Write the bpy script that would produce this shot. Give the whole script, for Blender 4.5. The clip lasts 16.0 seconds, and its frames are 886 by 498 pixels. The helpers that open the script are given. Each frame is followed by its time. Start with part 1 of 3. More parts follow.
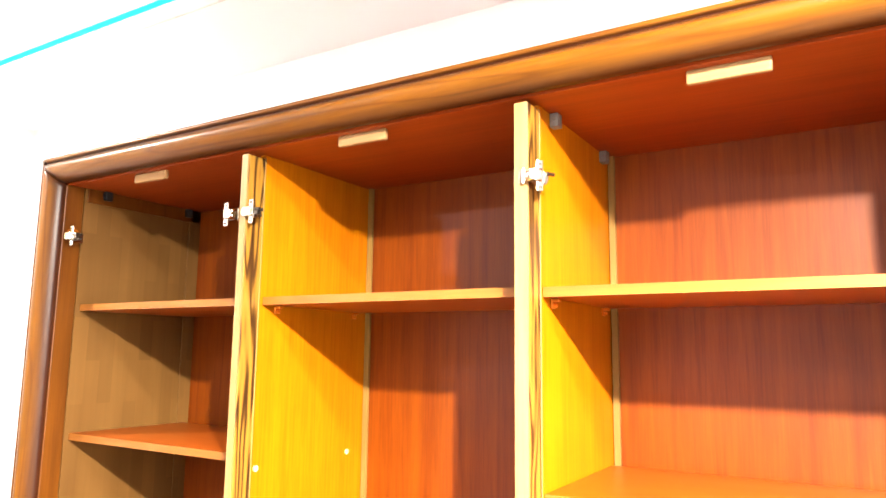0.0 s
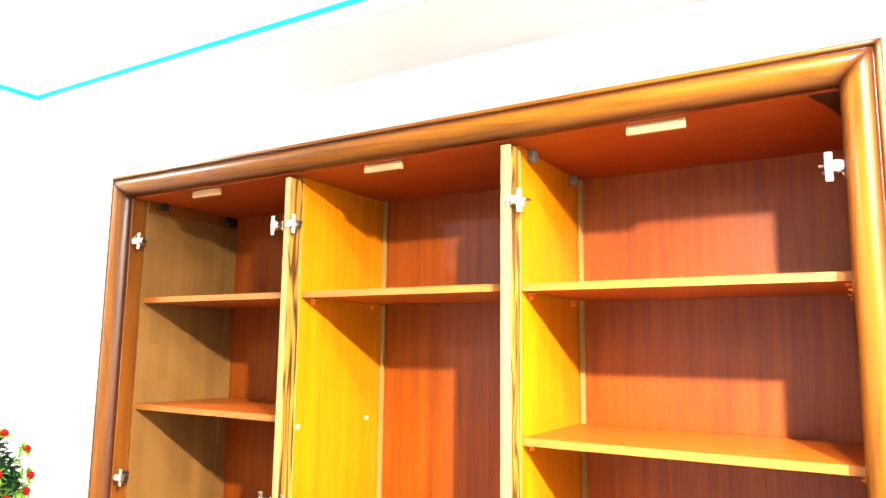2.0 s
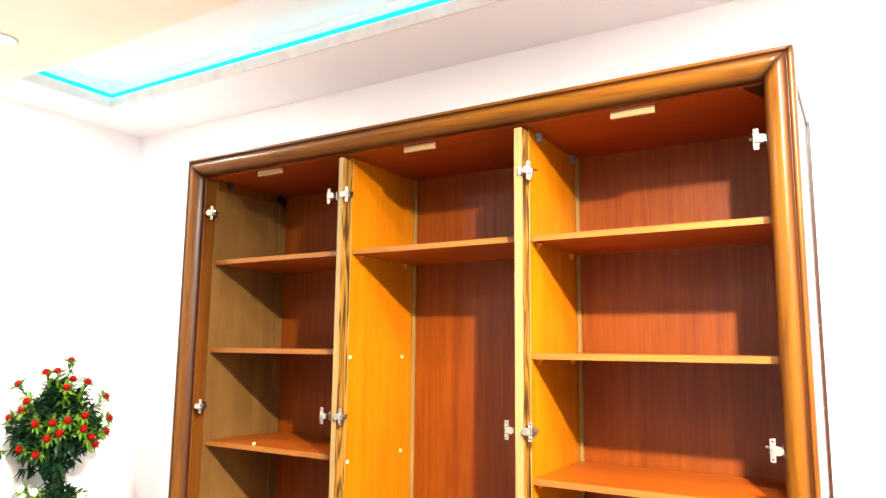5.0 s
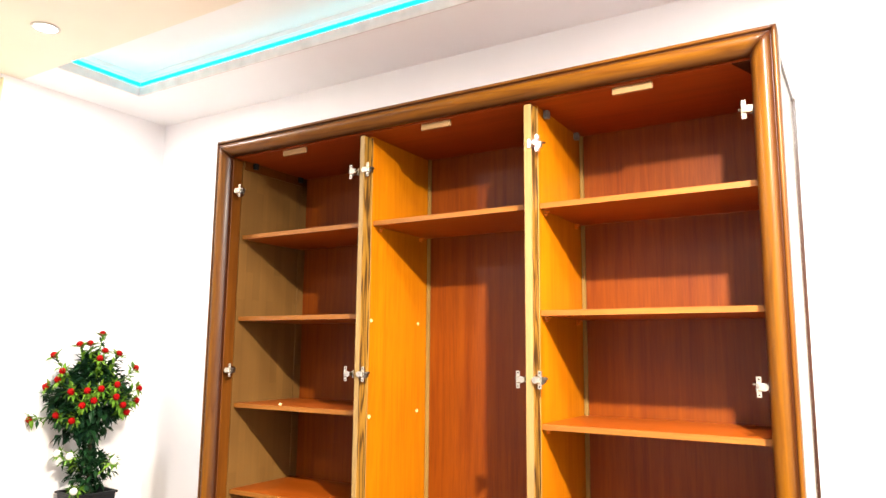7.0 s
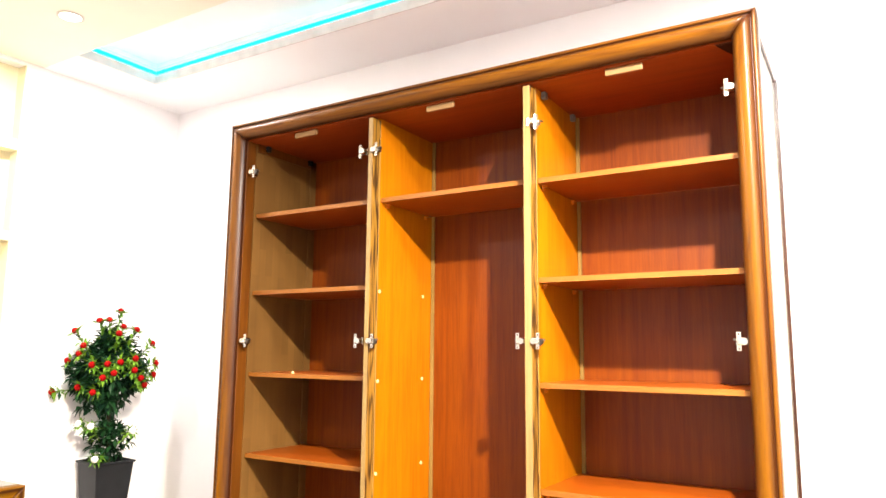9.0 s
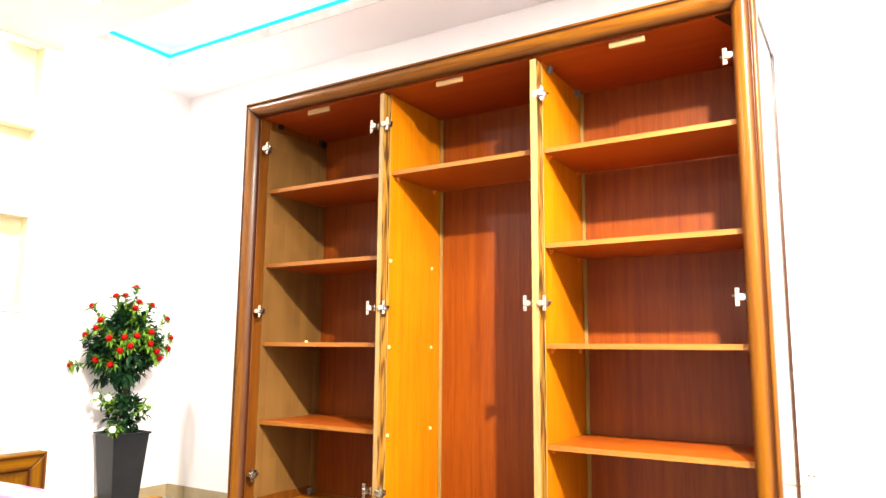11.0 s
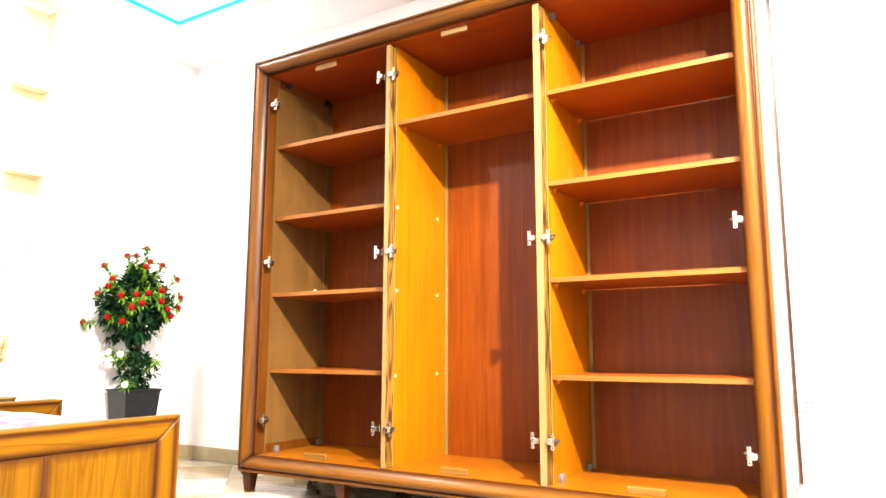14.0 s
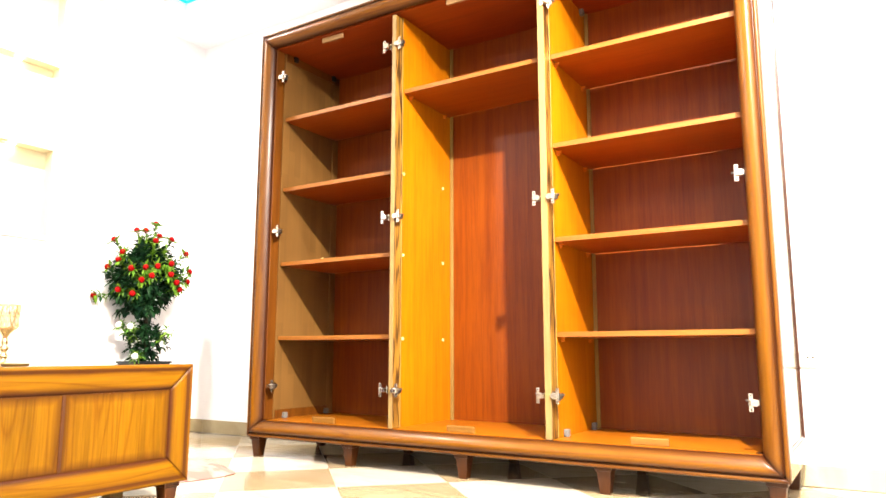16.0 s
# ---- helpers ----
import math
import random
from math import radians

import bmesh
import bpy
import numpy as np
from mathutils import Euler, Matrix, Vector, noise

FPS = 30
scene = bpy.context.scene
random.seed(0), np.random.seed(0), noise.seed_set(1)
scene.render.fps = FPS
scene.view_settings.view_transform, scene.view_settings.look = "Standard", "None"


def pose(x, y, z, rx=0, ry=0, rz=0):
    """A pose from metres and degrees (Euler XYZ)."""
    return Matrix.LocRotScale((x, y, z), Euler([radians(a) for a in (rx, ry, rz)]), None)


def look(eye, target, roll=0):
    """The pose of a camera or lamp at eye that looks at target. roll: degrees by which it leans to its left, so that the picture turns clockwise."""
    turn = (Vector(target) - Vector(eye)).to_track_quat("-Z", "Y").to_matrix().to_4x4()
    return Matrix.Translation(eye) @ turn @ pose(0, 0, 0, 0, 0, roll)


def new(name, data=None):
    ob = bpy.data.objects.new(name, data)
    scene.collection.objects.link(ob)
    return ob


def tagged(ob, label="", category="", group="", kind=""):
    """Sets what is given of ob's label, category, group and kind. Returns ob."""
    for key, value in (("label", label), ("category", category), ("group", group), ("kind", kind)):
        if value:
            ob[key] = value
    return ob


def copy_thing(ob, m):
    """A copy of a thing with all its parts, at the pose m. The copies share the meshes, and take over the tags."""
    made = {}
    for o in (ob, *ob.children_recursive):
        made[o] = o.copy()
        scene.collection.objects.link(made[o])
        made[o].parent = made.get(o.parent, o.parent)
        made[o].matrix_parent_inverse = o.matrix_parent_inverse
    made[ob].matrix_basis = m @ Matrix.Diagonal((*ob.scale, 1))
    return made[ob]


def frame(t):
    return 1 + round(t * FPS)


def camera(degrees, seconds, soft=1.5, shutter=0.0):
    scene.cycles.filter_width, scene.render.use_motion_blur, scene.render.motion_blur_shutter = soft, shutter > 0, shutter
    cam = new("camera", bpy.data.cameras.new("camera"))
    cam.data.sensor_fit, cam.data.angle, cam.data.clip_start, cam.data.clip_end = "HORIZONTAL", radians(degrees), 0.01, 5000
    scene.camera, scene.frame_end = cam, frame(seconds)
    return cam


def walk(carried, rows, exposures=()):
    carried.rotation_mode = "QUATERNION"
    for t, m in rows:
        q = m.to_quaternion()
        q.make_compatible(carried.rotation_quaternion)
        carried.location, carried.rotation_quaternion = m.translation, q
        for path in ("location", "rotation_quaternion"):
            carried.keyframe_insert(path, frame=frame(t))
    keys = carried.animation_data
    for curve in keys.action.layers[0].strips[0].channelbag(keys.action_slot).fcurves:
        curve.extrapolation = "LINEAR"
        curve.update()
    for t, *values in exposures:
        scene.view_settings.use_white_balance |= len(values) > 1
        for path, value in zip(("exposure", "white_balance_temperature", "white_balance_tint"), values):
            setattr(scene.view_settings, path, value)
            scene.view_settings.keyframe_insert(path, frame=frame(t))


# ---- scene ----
cam = camera(65.0, 16.0)
PATH = [
    (0, (2.2, -1.181, 1.666), (1.174, 0.512, 1.954), 0.7),
    (0.5, (2.253, -1.257, 1.655), (1.229, 0.436, 1.943), 0.8),
    (1, (2.317, -1.37, 1.647), (1.296, 0.328, 1.926), 0.8),
    (1.5, (2.366, -1.474, 1.635), (1.348, 0.224, 1.916), 0.8),
    (2, (2.419, -1.579, 1.628), (1.4, 0.119, 1.903), 0.7),
    (2.5, (2.468, -1.658, 1.607), (1.442, 0.036, 1.885), 0.7),
    (3, (2.518, -1.76, 1.585), (1.494, -0.063, 1.851), 0.4),
    (3.5, (2.554, -1.835, 1.55), (1.528, -0.139, 1.815), 0.4),
    (4, (2.582, -1.915, 1.501), (1.554, -0.22, 1.772), 0.5),
    (6.5, (2.651, -2.203, 1.295), (1.62, -0.513, 1.578), 0.5),
    (7, (2.672, -2.244, 1.251), (1.639, -0.555, 1.538), 0.5),
    (7.5, (2.697, -2.283, 1.217), (1.663, -0.595, 1.507), 0.5),
    (8, (2.723, -2.326, 1.185), (1.689, -0.639, 1.474), 0.4),
    (8.5, (2.738, -2.356, 1.151), (1.703, -0.669, 1.44), 0.4),
    (9, (2.745, -2.39, 1.117), (1.711, -0.703, 1.402), 0.5),
    (11.3, (2.76, -2.5, 0.937), (1.724, -0.813, 1.219), 0.4),
    (11.5, (2.757, -2.508, 0.911), (1.722, -0.821, 1.198), 0.2),
    (12, (2.758, -2.524, 0.862), (1.722, -0.837, 1.151), 0.1),
    (12.5, (2.76, -2.529, 0.824), (1.724, -0.843, 1.114), 0.1),
    (13, (2.761, -2.53, 0.778), (1.724, -0.845, 1.069), 0.2),
    (13.5, (2.762, -2.534, 0.742), (1.726, -0.848, 1.033), 0.1),
    (14, (2.763, -2.535, 0.693), (1.726, -0.85, 0.985), 0.1),
    (14.5, (2.76, -2.54, 0.655), (1.723, -0.856, 0.949), 0.0),
    (15, (2.762, -2.548, 0.611), (1.723, -0.864, 0.904), -0.1),
    (15.5, (2.765, -2.553, 0.567), (1.725, -0.871, 0.863), 0.0),
    (16, (2.766, -2.561, 0.517), (1.721, -0.882, 0.813), -0.0),
]
EXPOSURES = [(0, 1.42), (1, 1.54), (2, 1.52), (4, 0.94), (6.5, 0.52), (7.5, 0.54), (9, 0.7), (11.5, 0.96), (16, 1.06)]
walk(cam, [(t, look(eye, target, roll)) for t, eye, target, roll in PATH], EXPOSURES)

# ---- world and lamps ----
world = bpy.data.worlds.new("room_air")
scene.world = world
world.use_nodes = True
world.node_tree.nodes["Background"].inputs[0].default_value = (1, 0.97, 0.93, 1)
world.node_tree.nodes["Background"].inputs[1].default_value = 0.3

X_LEFT, X_RIGHT, Y_BACK, Y_FRONT = -1.24, 4.3, 0.6, -4.7   # inner faces of the room
Z_PANEL, Z_CEIL = 2.708, 2.84                             # ceiling and the roof of the light slot in it
SX0, SX1, SY0, SY1 = -0.9, 3.9, -0.33, 0.167              # the slot


def lamp(name, kind, place, power, colour, size, target=None, cone=None):
    data = bpy.data.lights.new(name, kind)
    data.energy, data.color = power, colour
    if kind == "AREA":
        data.shape, data.size = "DISK", size
    else:
        data.shadow_soft_size = size
    if cone:
        data.spot_size, data.spot_blend = radians(cone), 1.0
    ob = new(name, data)
    ob.matrix_world = look(place, target or (place[0], place[1] + 0.001, place[2] - 1))
    return ob


lamp("key_spot", "SPOT", (2.97, -1.58, 2.66), 1120, (1.0, 0.9, 0.76), 0.04, (1.35, 0.15, -0.1), 98)
# Some downlights, such as the southern ones, are added unseen as room fill.
DOWNLIGHTS_AND_FILL = [(2.56, -0.82, 42), (-0.48, -0.62, 36), (3.8, -1.0, 36), (-0.48, -2.6, 26), (1.7, -3.8, 16), (3.5, -2.8, 46)]
for px, py, power in DOWNLIGHTS_AND_FILL:
    lamp("downlight_fill_beam", "AREA", (px, py, Z_PANEL - 0.012), power, (1.0, 0.97, 0.95), 0.09)
for y, z in ((-0.72, 2.68), (-0.72, 2.185), (-0.72, 1.675)):
    lamp("niche_beam", "AREA", (X_LEFT - 0.045, y, z), 0.3, (1.0, 0.85, 0.5), 0.05)


# ---- materials ----
def material(name, rough=0.5, metal=0.0, coat=0.0):
    m = bpy.data.materials.new(name)
    m.use_nodes = True
    nt = m.node_tree
    b = nt.nodes["Principled BSDF"]
    b.inputs["Roughness"].default_value = rough
    b.inputs["Metallic"].default_value = metal
    b.inputs["Coat Weight"].default_value = coat
    b.inputs["Specular IOR Level"].default_value = 0.5 if metal or coat else 0.12
    b.inputs["Coat Roughness"].default_value = 0.22
    return m, nt, b


def node(nt, kind, **values):
    n = nt.nodes.new(kind)
    for key, v in values.items():
        n.inputs[key.replace("_", " ")].default_value = v
    return n


def coords(nt, scale, randomise=True):
    tc = nt.nodes.new("ShaderNodeTexCoord")
    mp = nt.nodes.new("ShaderNodeMapping")
    mp.inputs["Scale"].default_value = scale
    if randomise:
        info = nt.nodes.new("ShaderNodeObjectInfo")
        add = nt.nodes.new("ShaderNodeVectorMath")
        add.operation = "MULTIPLY_ADD"
        nt.links.new(info.outputs["Random"], add.inputs[0])
        add.inputs[1].default_value = (7, 5, 9)
        nt.links.new(tc.outputs["Object"], add.inputs[2])
        nt.links.new(add.outputs[0], mp.inputs[0])
    else:
        nt.links.new(tc.outputs["Object"], mp.inputs[0])
    return mp.outputs[0]


def ramp(nt, source, stops):
    r = nt.nodes.new("ShaderNodeValToRGB")
    e = r.color_ramp.elements
    e[0].position, e[0].color = stops[0][0], (*stops[0][1], 1)
    e[1].position, e[1].color = stops[-1][0], (*stops[-1][1], 1)
    for p, c in stops[1:-1]:
        x = e.new(p)
        x.color = (*c, 1)
    nt.links.new(source, r.inputs[0])
    return r.outputs[0]


def mix(nt, a, b, fac, blend="MIX"):
    m = nt.nodes.new("ShaderNodeMix")
    m.data_type, m.blend_type = "RGBA", blend
    for sock, v in ((m.inputs[0], fac), (m.inputs[6], a), (m.inputs[7], b)):
        if isinstance(v, (int, float)):
            sock.default_value = v
        elif isinstance(v, tuple):
            sock.default_value = (*v, 1)
        else:
            nt.links.new(v, sock)
    return m.outputs[2]


def bump(nt, bsdf, height, strength, distance=0.002):
    bp = node(nt, "ShaderNodeBump", Strength=strength, Distance=distance)
    nt.links.new(height, bp.inputs["Height"])
    nt.links.new(bp.outputs[0], bsdf.inputs["Normal"])


STRETCH = {"x": (1.2, 26, 26), "y": (26, 1.2, 26), "z": (26, 26, 1.2)}


def grain(nt, axis, detail=6.0, size=1.0):
    v = coords(nt, tuple(size * c for c in STRETCH[axis]))
    n = node(nt, "ShaderNodeTexNoise", Scale=1.0, Detail=detail, Roughness=0.62, Distortion=0.35)
    nt.links.new(v, n.inputs["Vector"])
    return n.outputs[0]


def wood(name, dark, light, axis="z", rough=0.38, coat=0.25, size=1.0, lo=0.3, hi=0.72, streak=0.6, drift=(0.86, 0.84, 0.82), gloss=0.3, staves=None):
    """Veneer: streaks along one axis, fine pores, a broad drift of tone; staves: width, length and depth of tone of glued strips."""
    m, nt, b = material(name, rough, 0, coat)
    b.inputs["Specular IOR Level"].default_value = gloss
    g = grain(nt, axis, size=size)
    c = ramp(nt, g, [(lo, dark), (0.5 * (lo + hi), tuple(0.45 * p + 0.55 * q for p, q in zip(dark, light))), (hi, light)])
    fine = grain(nt, axis, 3.0, size * 5)
    c = mix(nt, c, ramp(nt, fine, [(0.35, (0.78, 0.74, 0.7)), (0.6, (1, 1, 1))]), streak, "MULTIPLY")
    broad = node(nt, "ShaderNodeTexNoise", Scale=2.2, Detail=2.0)
    nt.links.new(coords(nt, (1, 1, 1)), broad.inputs["Vector"])
    c = mix(nt, c, ramp(nt, broad.outputs[0], [(0.3, drift), (0.7, (1.08, 1.06, 1.02))]), 0.7, "MULTIPLY")
    if staves:
        c = mix(nt, c, strips(nt, *staves), 1.0, "MULTIPLY")
    nt.links.new(c, b.inputs["Base Color"])
    bump(nt, b, fine, 0.12, 0.0006)
    return m


def strips(nt, width, length, depth):
    """Upright glued strips, each of its own tone, staggered end to end."""
    sep = nt.nodes.new("ShaderNodeSeparateXYZ")
    com = nt.nodes.new("ShaderNodeCombineXYZ")
    nt.links.new(coords(nt, (1, 1, 1), False), sep.inputs[0])
    nt.links.new(sep.outputs["Z"], com.inputs["X"])
    nt.links.new(sep.outputs["Y"], com.inputs["Y"])
    br = node(nt, "ShaderNodeTexBrick", Scale=1.0, Mortar_Size=0.0, Brick_Width=length, Row_Height=width)
    br.inputs["Color1"].default_value = (1, 1, 1, 1)
    br.inputs["Color2"].default_value = (1 - depth, 1 - 1.1 * depth, 1 - 1.25 * depth, 1)
    nt.links.new(com.outputs[0], br.inputs["Vector"])
    return br.outputs[0]


def rings(nt, scale, count):
    """Cathedral figure: 0 at a late-wood line, 0.5 between two."""
    n = node(nt, "ShaderNodeTexNoise", Scale=1.0, Detail=1.5, Roughness=0.4, Distortion=0.2)
    nt.links.new(coords(nt, scale), n.inputs["Vector"])
    k = nt.nodes.new("ShaderNodeMath")
    k.operation = "MULTIPLY"
    nt.links.new(n.outputs[0], k.inputs[0])
    k.inputs[1].default_value = count
    fr = nt.nodes.new("ShaderNodeMath")
    fr.operation = "PINGPONG"
    nt.links.new(k.outputs[0], fr.inputs[0])
    fr.inputs[1].default_value = 0.5
    return fr.outputs[0]


def stained(name, dark, light, stops, axis, joint=0.05, size=1.0, rough=0.42, figure=None, coat=0.05, staves=None):
    """Burnished wood: the stain is dark in the grooves (UV v) and at the mitres (UV u, metres from the end)."""
    m, nt, b = material(name, rough, 0, coat)
    uv = nt.nodes.new("ShaderNodeUVMap")
    sep = nt.nodes.new("ShaderNodeSeparateXYZ")
    nt.links.new(uv.outputs[0], sep.inputs[0])
    g = grain(nt, axis, size=size)
    c = ramp(nt, g, [(0.3, tuple(0.62 * x for x in light)), (0.55, light), (0.75, tuple(min(1, 1.15 * x) for x in light))])
    fine = grain(nt, axis, 3.0, size * 5)
    c = mix(nt, c, ramp(nt, fine, [(0.35, (0.74, 0.7, 0.66)), (0.6, (1, 1, 1))]), 0.6, "MULTIPLY")
    if figure:
        c = mix(nt, c, ramp(nt, rings(nt, *figure), [(0.0, (0.62, 0.5, 0.4)), (0.1, (0.9, 0.86, 0.82)), (0.2, (1, 1, 1))]), 0.7, "MULTIPLY")
    if staves:
        c = mix(nt, c, strips(nt, *staves), 1.0, "MULTIPLY")
    wob = node(nt, "ShaderNodeTexNoise", Scale=9.0, Detail=3.0)
    nt.links.new(coords(nt, (1, 1, 1)), wob.inputs["Vector"])
    shift = nt.nodes.new("ShaderNodeMath")
    shift.operation = "MULTIPLY_ADD"
    nt.links.new(wob.outputs[0], shift.inputs[0])
    shift.inputs[1].default_value = 0.03
    nt.links.new(sep.outputs["Y"], shift.inputs[2])
    f = ramp(nt, shift.outputs[0], [(p, (w, w, w)) for p, w in stops])
    c = mix(nt, c, dark, f)
    end = nt.nodes.new("ShaderNodeMapRange")
    end.inputs["From Min"].default_value, end.inputs["From Max"].default_value = 0.0, joint
    end.inputs["To Min"].default_value, end.inputs["To Max"].default_value = 0.85, 0.0
    nt.links.new(sep.outputs["X"], end.inputs["Value"])
    c = mix(nt, c, dark, end.outputs[0])
    nt.links.new(c, b.inputs["Base Color"])
    bump(nt, b, fine, 0.1, 0.0006)
    return m


DARK_STAIN = (0.028, 0.006, 0.0015)
GOLD = (0.151, 0.0526, 0.00048)
MOULD = [(0.0, 0.6), (0.05, 0.15), (0.15, 0.3), (0.19, 0.95), (0.27, 0.85), (0.4, 0.2), (0.55, 0.0), (0.76, 0.1), (0.9, 0.55), (1.0, 0.95)]
mould_x = stained("burnished_wood_horizontal", DARK_STAIN, GOLD, MOULD, "x", joint=0.035, figure=((1.1, 12, 12), 6.0), rough=0.38, coat=0.12)
mould_z = stained("burnished_wood_vertical", DARK_STAIN, GOLD, MOULD, "z", joint=0.035, figure=((12, 12, 1.1), 6.0), rough=0.38, coat=0.12)
for m in (mould_x, mould_z):
    m.node_tree.nodes["Principled BSDF"].inputs["Specular IOR Level"].default_value = 0.2
BEDMOULD = [(0.0, 0.1), (0.1, 0.12), (0.16, 0.85), (0.24, 0.95), (0.33, 0.3), (0.45, 0.0), (0.72, 0.0), (0.8, 0.25), (0.9, 0.85), (0.96, 1.0)]
GLAZE = (0.042, 0.01, 0.0015)
GOLD_BED = (0.189, 0.0773, 0.00101)
bed_y = stained("bed_wood_rail", GLAZE, GOLD_BED, BEDMOULD, "y", joint=0.006, coat=0.0, figure=((12, 1.3, 12), 6.0))
bed_z = stained("bed_wood_stile", GLAZE, GOLD_BED, BEDMOULD, "z", joint=0.006, coat=0.0)
bed_panel = stained("bed_panel_wood", GLAZE, (0.197, 0.084, 0.00101), [(0.0, 0.0), (1.0, 0.0)], "z", joint=0.03, size=1.3, figure=((10, 10, 0.8), 9.0), coat=0.0, staves=(0.0966, 3.36, 0.185))
veneer_back = wood("mahogany_back_veneer", (0.0983, 0.0128, 0.000656), (0.206, 0.0467, 0.00082), "z", 0.4, 0.0, size=1.6, lo=0.2, hi=0.82, gloss=0.26)
# Light is put into the amber: lit floor and sides yellower, shaded top redder.
veneer_floor = wood("amber_lit_floor_veneer", (0.224, 0.0625, 0.00064), (0.292, 0.0921, 0.000896), "x", 0.34, 0.0, lo=0.25, hi=0.8, gloss=0.45)
veneer_side = wood("amber_lit_side_veneer", (0.309, 0.0881, 0.000504), (0.409, 0.134, 0.000672), "z", 0.46, 0.0, lo=0.25, hi=0.8, gloss=0.15)
veneer_top = wood("amber_shaded_top_veneer", (0.17, 0.0232, 0.00084), (0.236, 0.0375, 0.00126), "x", 0.45, 0.0, lo=0.25, hi=0.8)
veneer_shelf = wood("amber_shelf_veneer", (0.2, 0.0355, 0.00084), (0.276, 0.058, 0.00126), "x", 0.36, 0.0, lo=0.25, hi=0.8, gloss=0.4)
shelf_edge = wood("pale_edge_band", (0.187, 0.0636, 0.00845), (0.243, 0.0922, 0.0148), "x", 0.4, 0.0)
birch = wood("birch_plywood", (0.113, 0.0529, 0.0112), (0.188, 0.0983, 0.0256), "z", 0.5, 0.0, size=0.3, lo=0.15, hi=0.9, streak=0.25, drift=(0.66, 0.6, 0.52), staves=(0.047, 0.27, 0.2))
reveal_wood = wood("brown_reveal_wood", (0.075, 0.021, 0.0015), (0.128, 0.0413, 0.003), "z", 0.4, 0.0)
pale_wood = wood("pale_pine", (0.202, 0.124, 0.042), (0.26, 0.176, 0.0706), "z", 0.45, 0.0)
floor_catch_wood = wood("brown_catch_wood", (0.16, 0.068, 0.008), (0.224, 0.104, 0.016), "x", 0.5, 0.0)
catch_wood = wood("pale_catch_wood", (0.242, 0.134, 0.0538), (0.303, 0.189, 0.0877), "x", 0.5, 0.0)
batten_wood = wood("raw_batten", (0.176, 0.102, 0.0208), (0.24, 0.148, 0.0376), "z", 0.6, 0.0)
side_wood = wood("lacquered_side_wood", (0.15, 0.118, 0.07), (0.18, 0.145, 0.09), "z", 0.16, 0.0, gloss=0.3)
leg_wood = wood("dark_leg_wood", (0.024, 0.0064, 0.0012), (0.068, 0.0192, 0.0024), "z", 0.35, 0.0)
dark_wood = wood("dark_stained_wood", (0.02, 0.006, 0.003), (0.05, 0.014, 0.006), "z", 0.3, 0.25)
shade_dark = wood("dull_shade_dark", (0.02, 0.006, 0.003), (0.04, 0.012, 0.005), "y", 0.8, 0.0, gloss=0.05)


def pine_mat():
    m, nt, b = material("wild_grain_pine", 0.36, 0, 0.3)
    c = ramp(nt, rings(nt, (26, 26, 2.6), 6.0), [(0.04, (0.03, 0.012, 0.003)), (0.15, (0.08, 0.036, 0.006)), (0.26, (0.19, 0.092, 0.012)), (0.5, (0.235, 0.12, 0.016))])
    nt.links.new(c, b.inputs["Base Color"])
    return m


pine = pine_mat()


def paint(name, colour, rough=0.6, spread=0.04, relief=0.1, scale=3.0):
    m, nt, b = material(name, rough)
    n = node(nt, "ShaderNodeTexNoise", Scale=scale, Detail=4.0)
    nt.links.new(coords(nt, (1, 1, 1), False), n.inputs["Vector"])
    lo = tuple(c * (1 - spread) for c in colour)
    c = ramp(nt, n.outputs[0], [(0.3, lo), (0.7, colour)])
    nt.links.new(c, b.inputs["Base Color"])
    f = node(nt, "ShaderNodeTexNoise", Scale=160.0, Detail=2.0)
    nt.links.new(coords(nt, (1, 1, 1), False), f.inputs["Vector"])
    bump(nt, b, f.outputs[0], relief, 0.001)
    return m


wall_paint = paint("white_wall_paint", (0.89, 0.88, 0.89))
ceiling_paint = paint("cream_ceiling_paint", (0.86, 0.8, 0.69))
border_paint = paint("white_ceiling_paint", (0.92, 0.92, 0.93), 0.6, 0.02)
cornice_paint = paint("mottled_cornice", (0.8, 0.78, 0.78), 0.6, 0.16, 0.3, 14.0)
niche_paint = paint("niche_paint", (0.72, 0.66, 0.44))
sill_paint = paint("pink_sill", (0.72, 0.55, 0.5), 0.4)
plastic_white = paint("white_plastic", (0.62, 0.6, 0.55), 0.35, 0.02, 0.0)
socket_shade = paint("shaded_plastic", (0.45, 0.44, 0.42), 0.4, 0.05, 0.0)
plug_plastic = paint("yellowed_plastic", (0.62, 0.5, 0.22), 0.4, 0.1, 0.0)
plastic_black = paint("black_plastic", (0.018, 0.0189, 0.0213), 0.38, 0.25, 0.15, 9.0)
plastic_orange = paint("amber_plastic", (0.55, 0.16, 0.015), 0.35, 0.1, 0.0)
plastic_grey = paint("grey_plastic", (0.15, 0.14, 0.13), 0.4, 0.2, 0.0)
soil_mat = paint("dark_soil", (0.03, 0.025, 0.02), 0.9, 0.5, 0.8, 40.0)
nickel = material("nickel_plate", 0.24, 1.0)[0]
nickel.node_tree.nodes["Principled BSDF"].inputs["Base Color"].default_value = (0.62, 0.59, 0.52, 1)
gunmetal = material("dark_hinge_steel", 0.35, 1.0)[0]
gunmetal.node_tree.nodes["Principled BSDF"].inputs["Base Color"].default_value = (0.16, 0.14, 0.12, 1)
brass = material("gold_metal", 0.25, 1.0)[0]
brass.node_tree.nodes["Principled BSDF"].inputs["Base Color"].default_value = (0.95, 0.74, 0.4, 1)


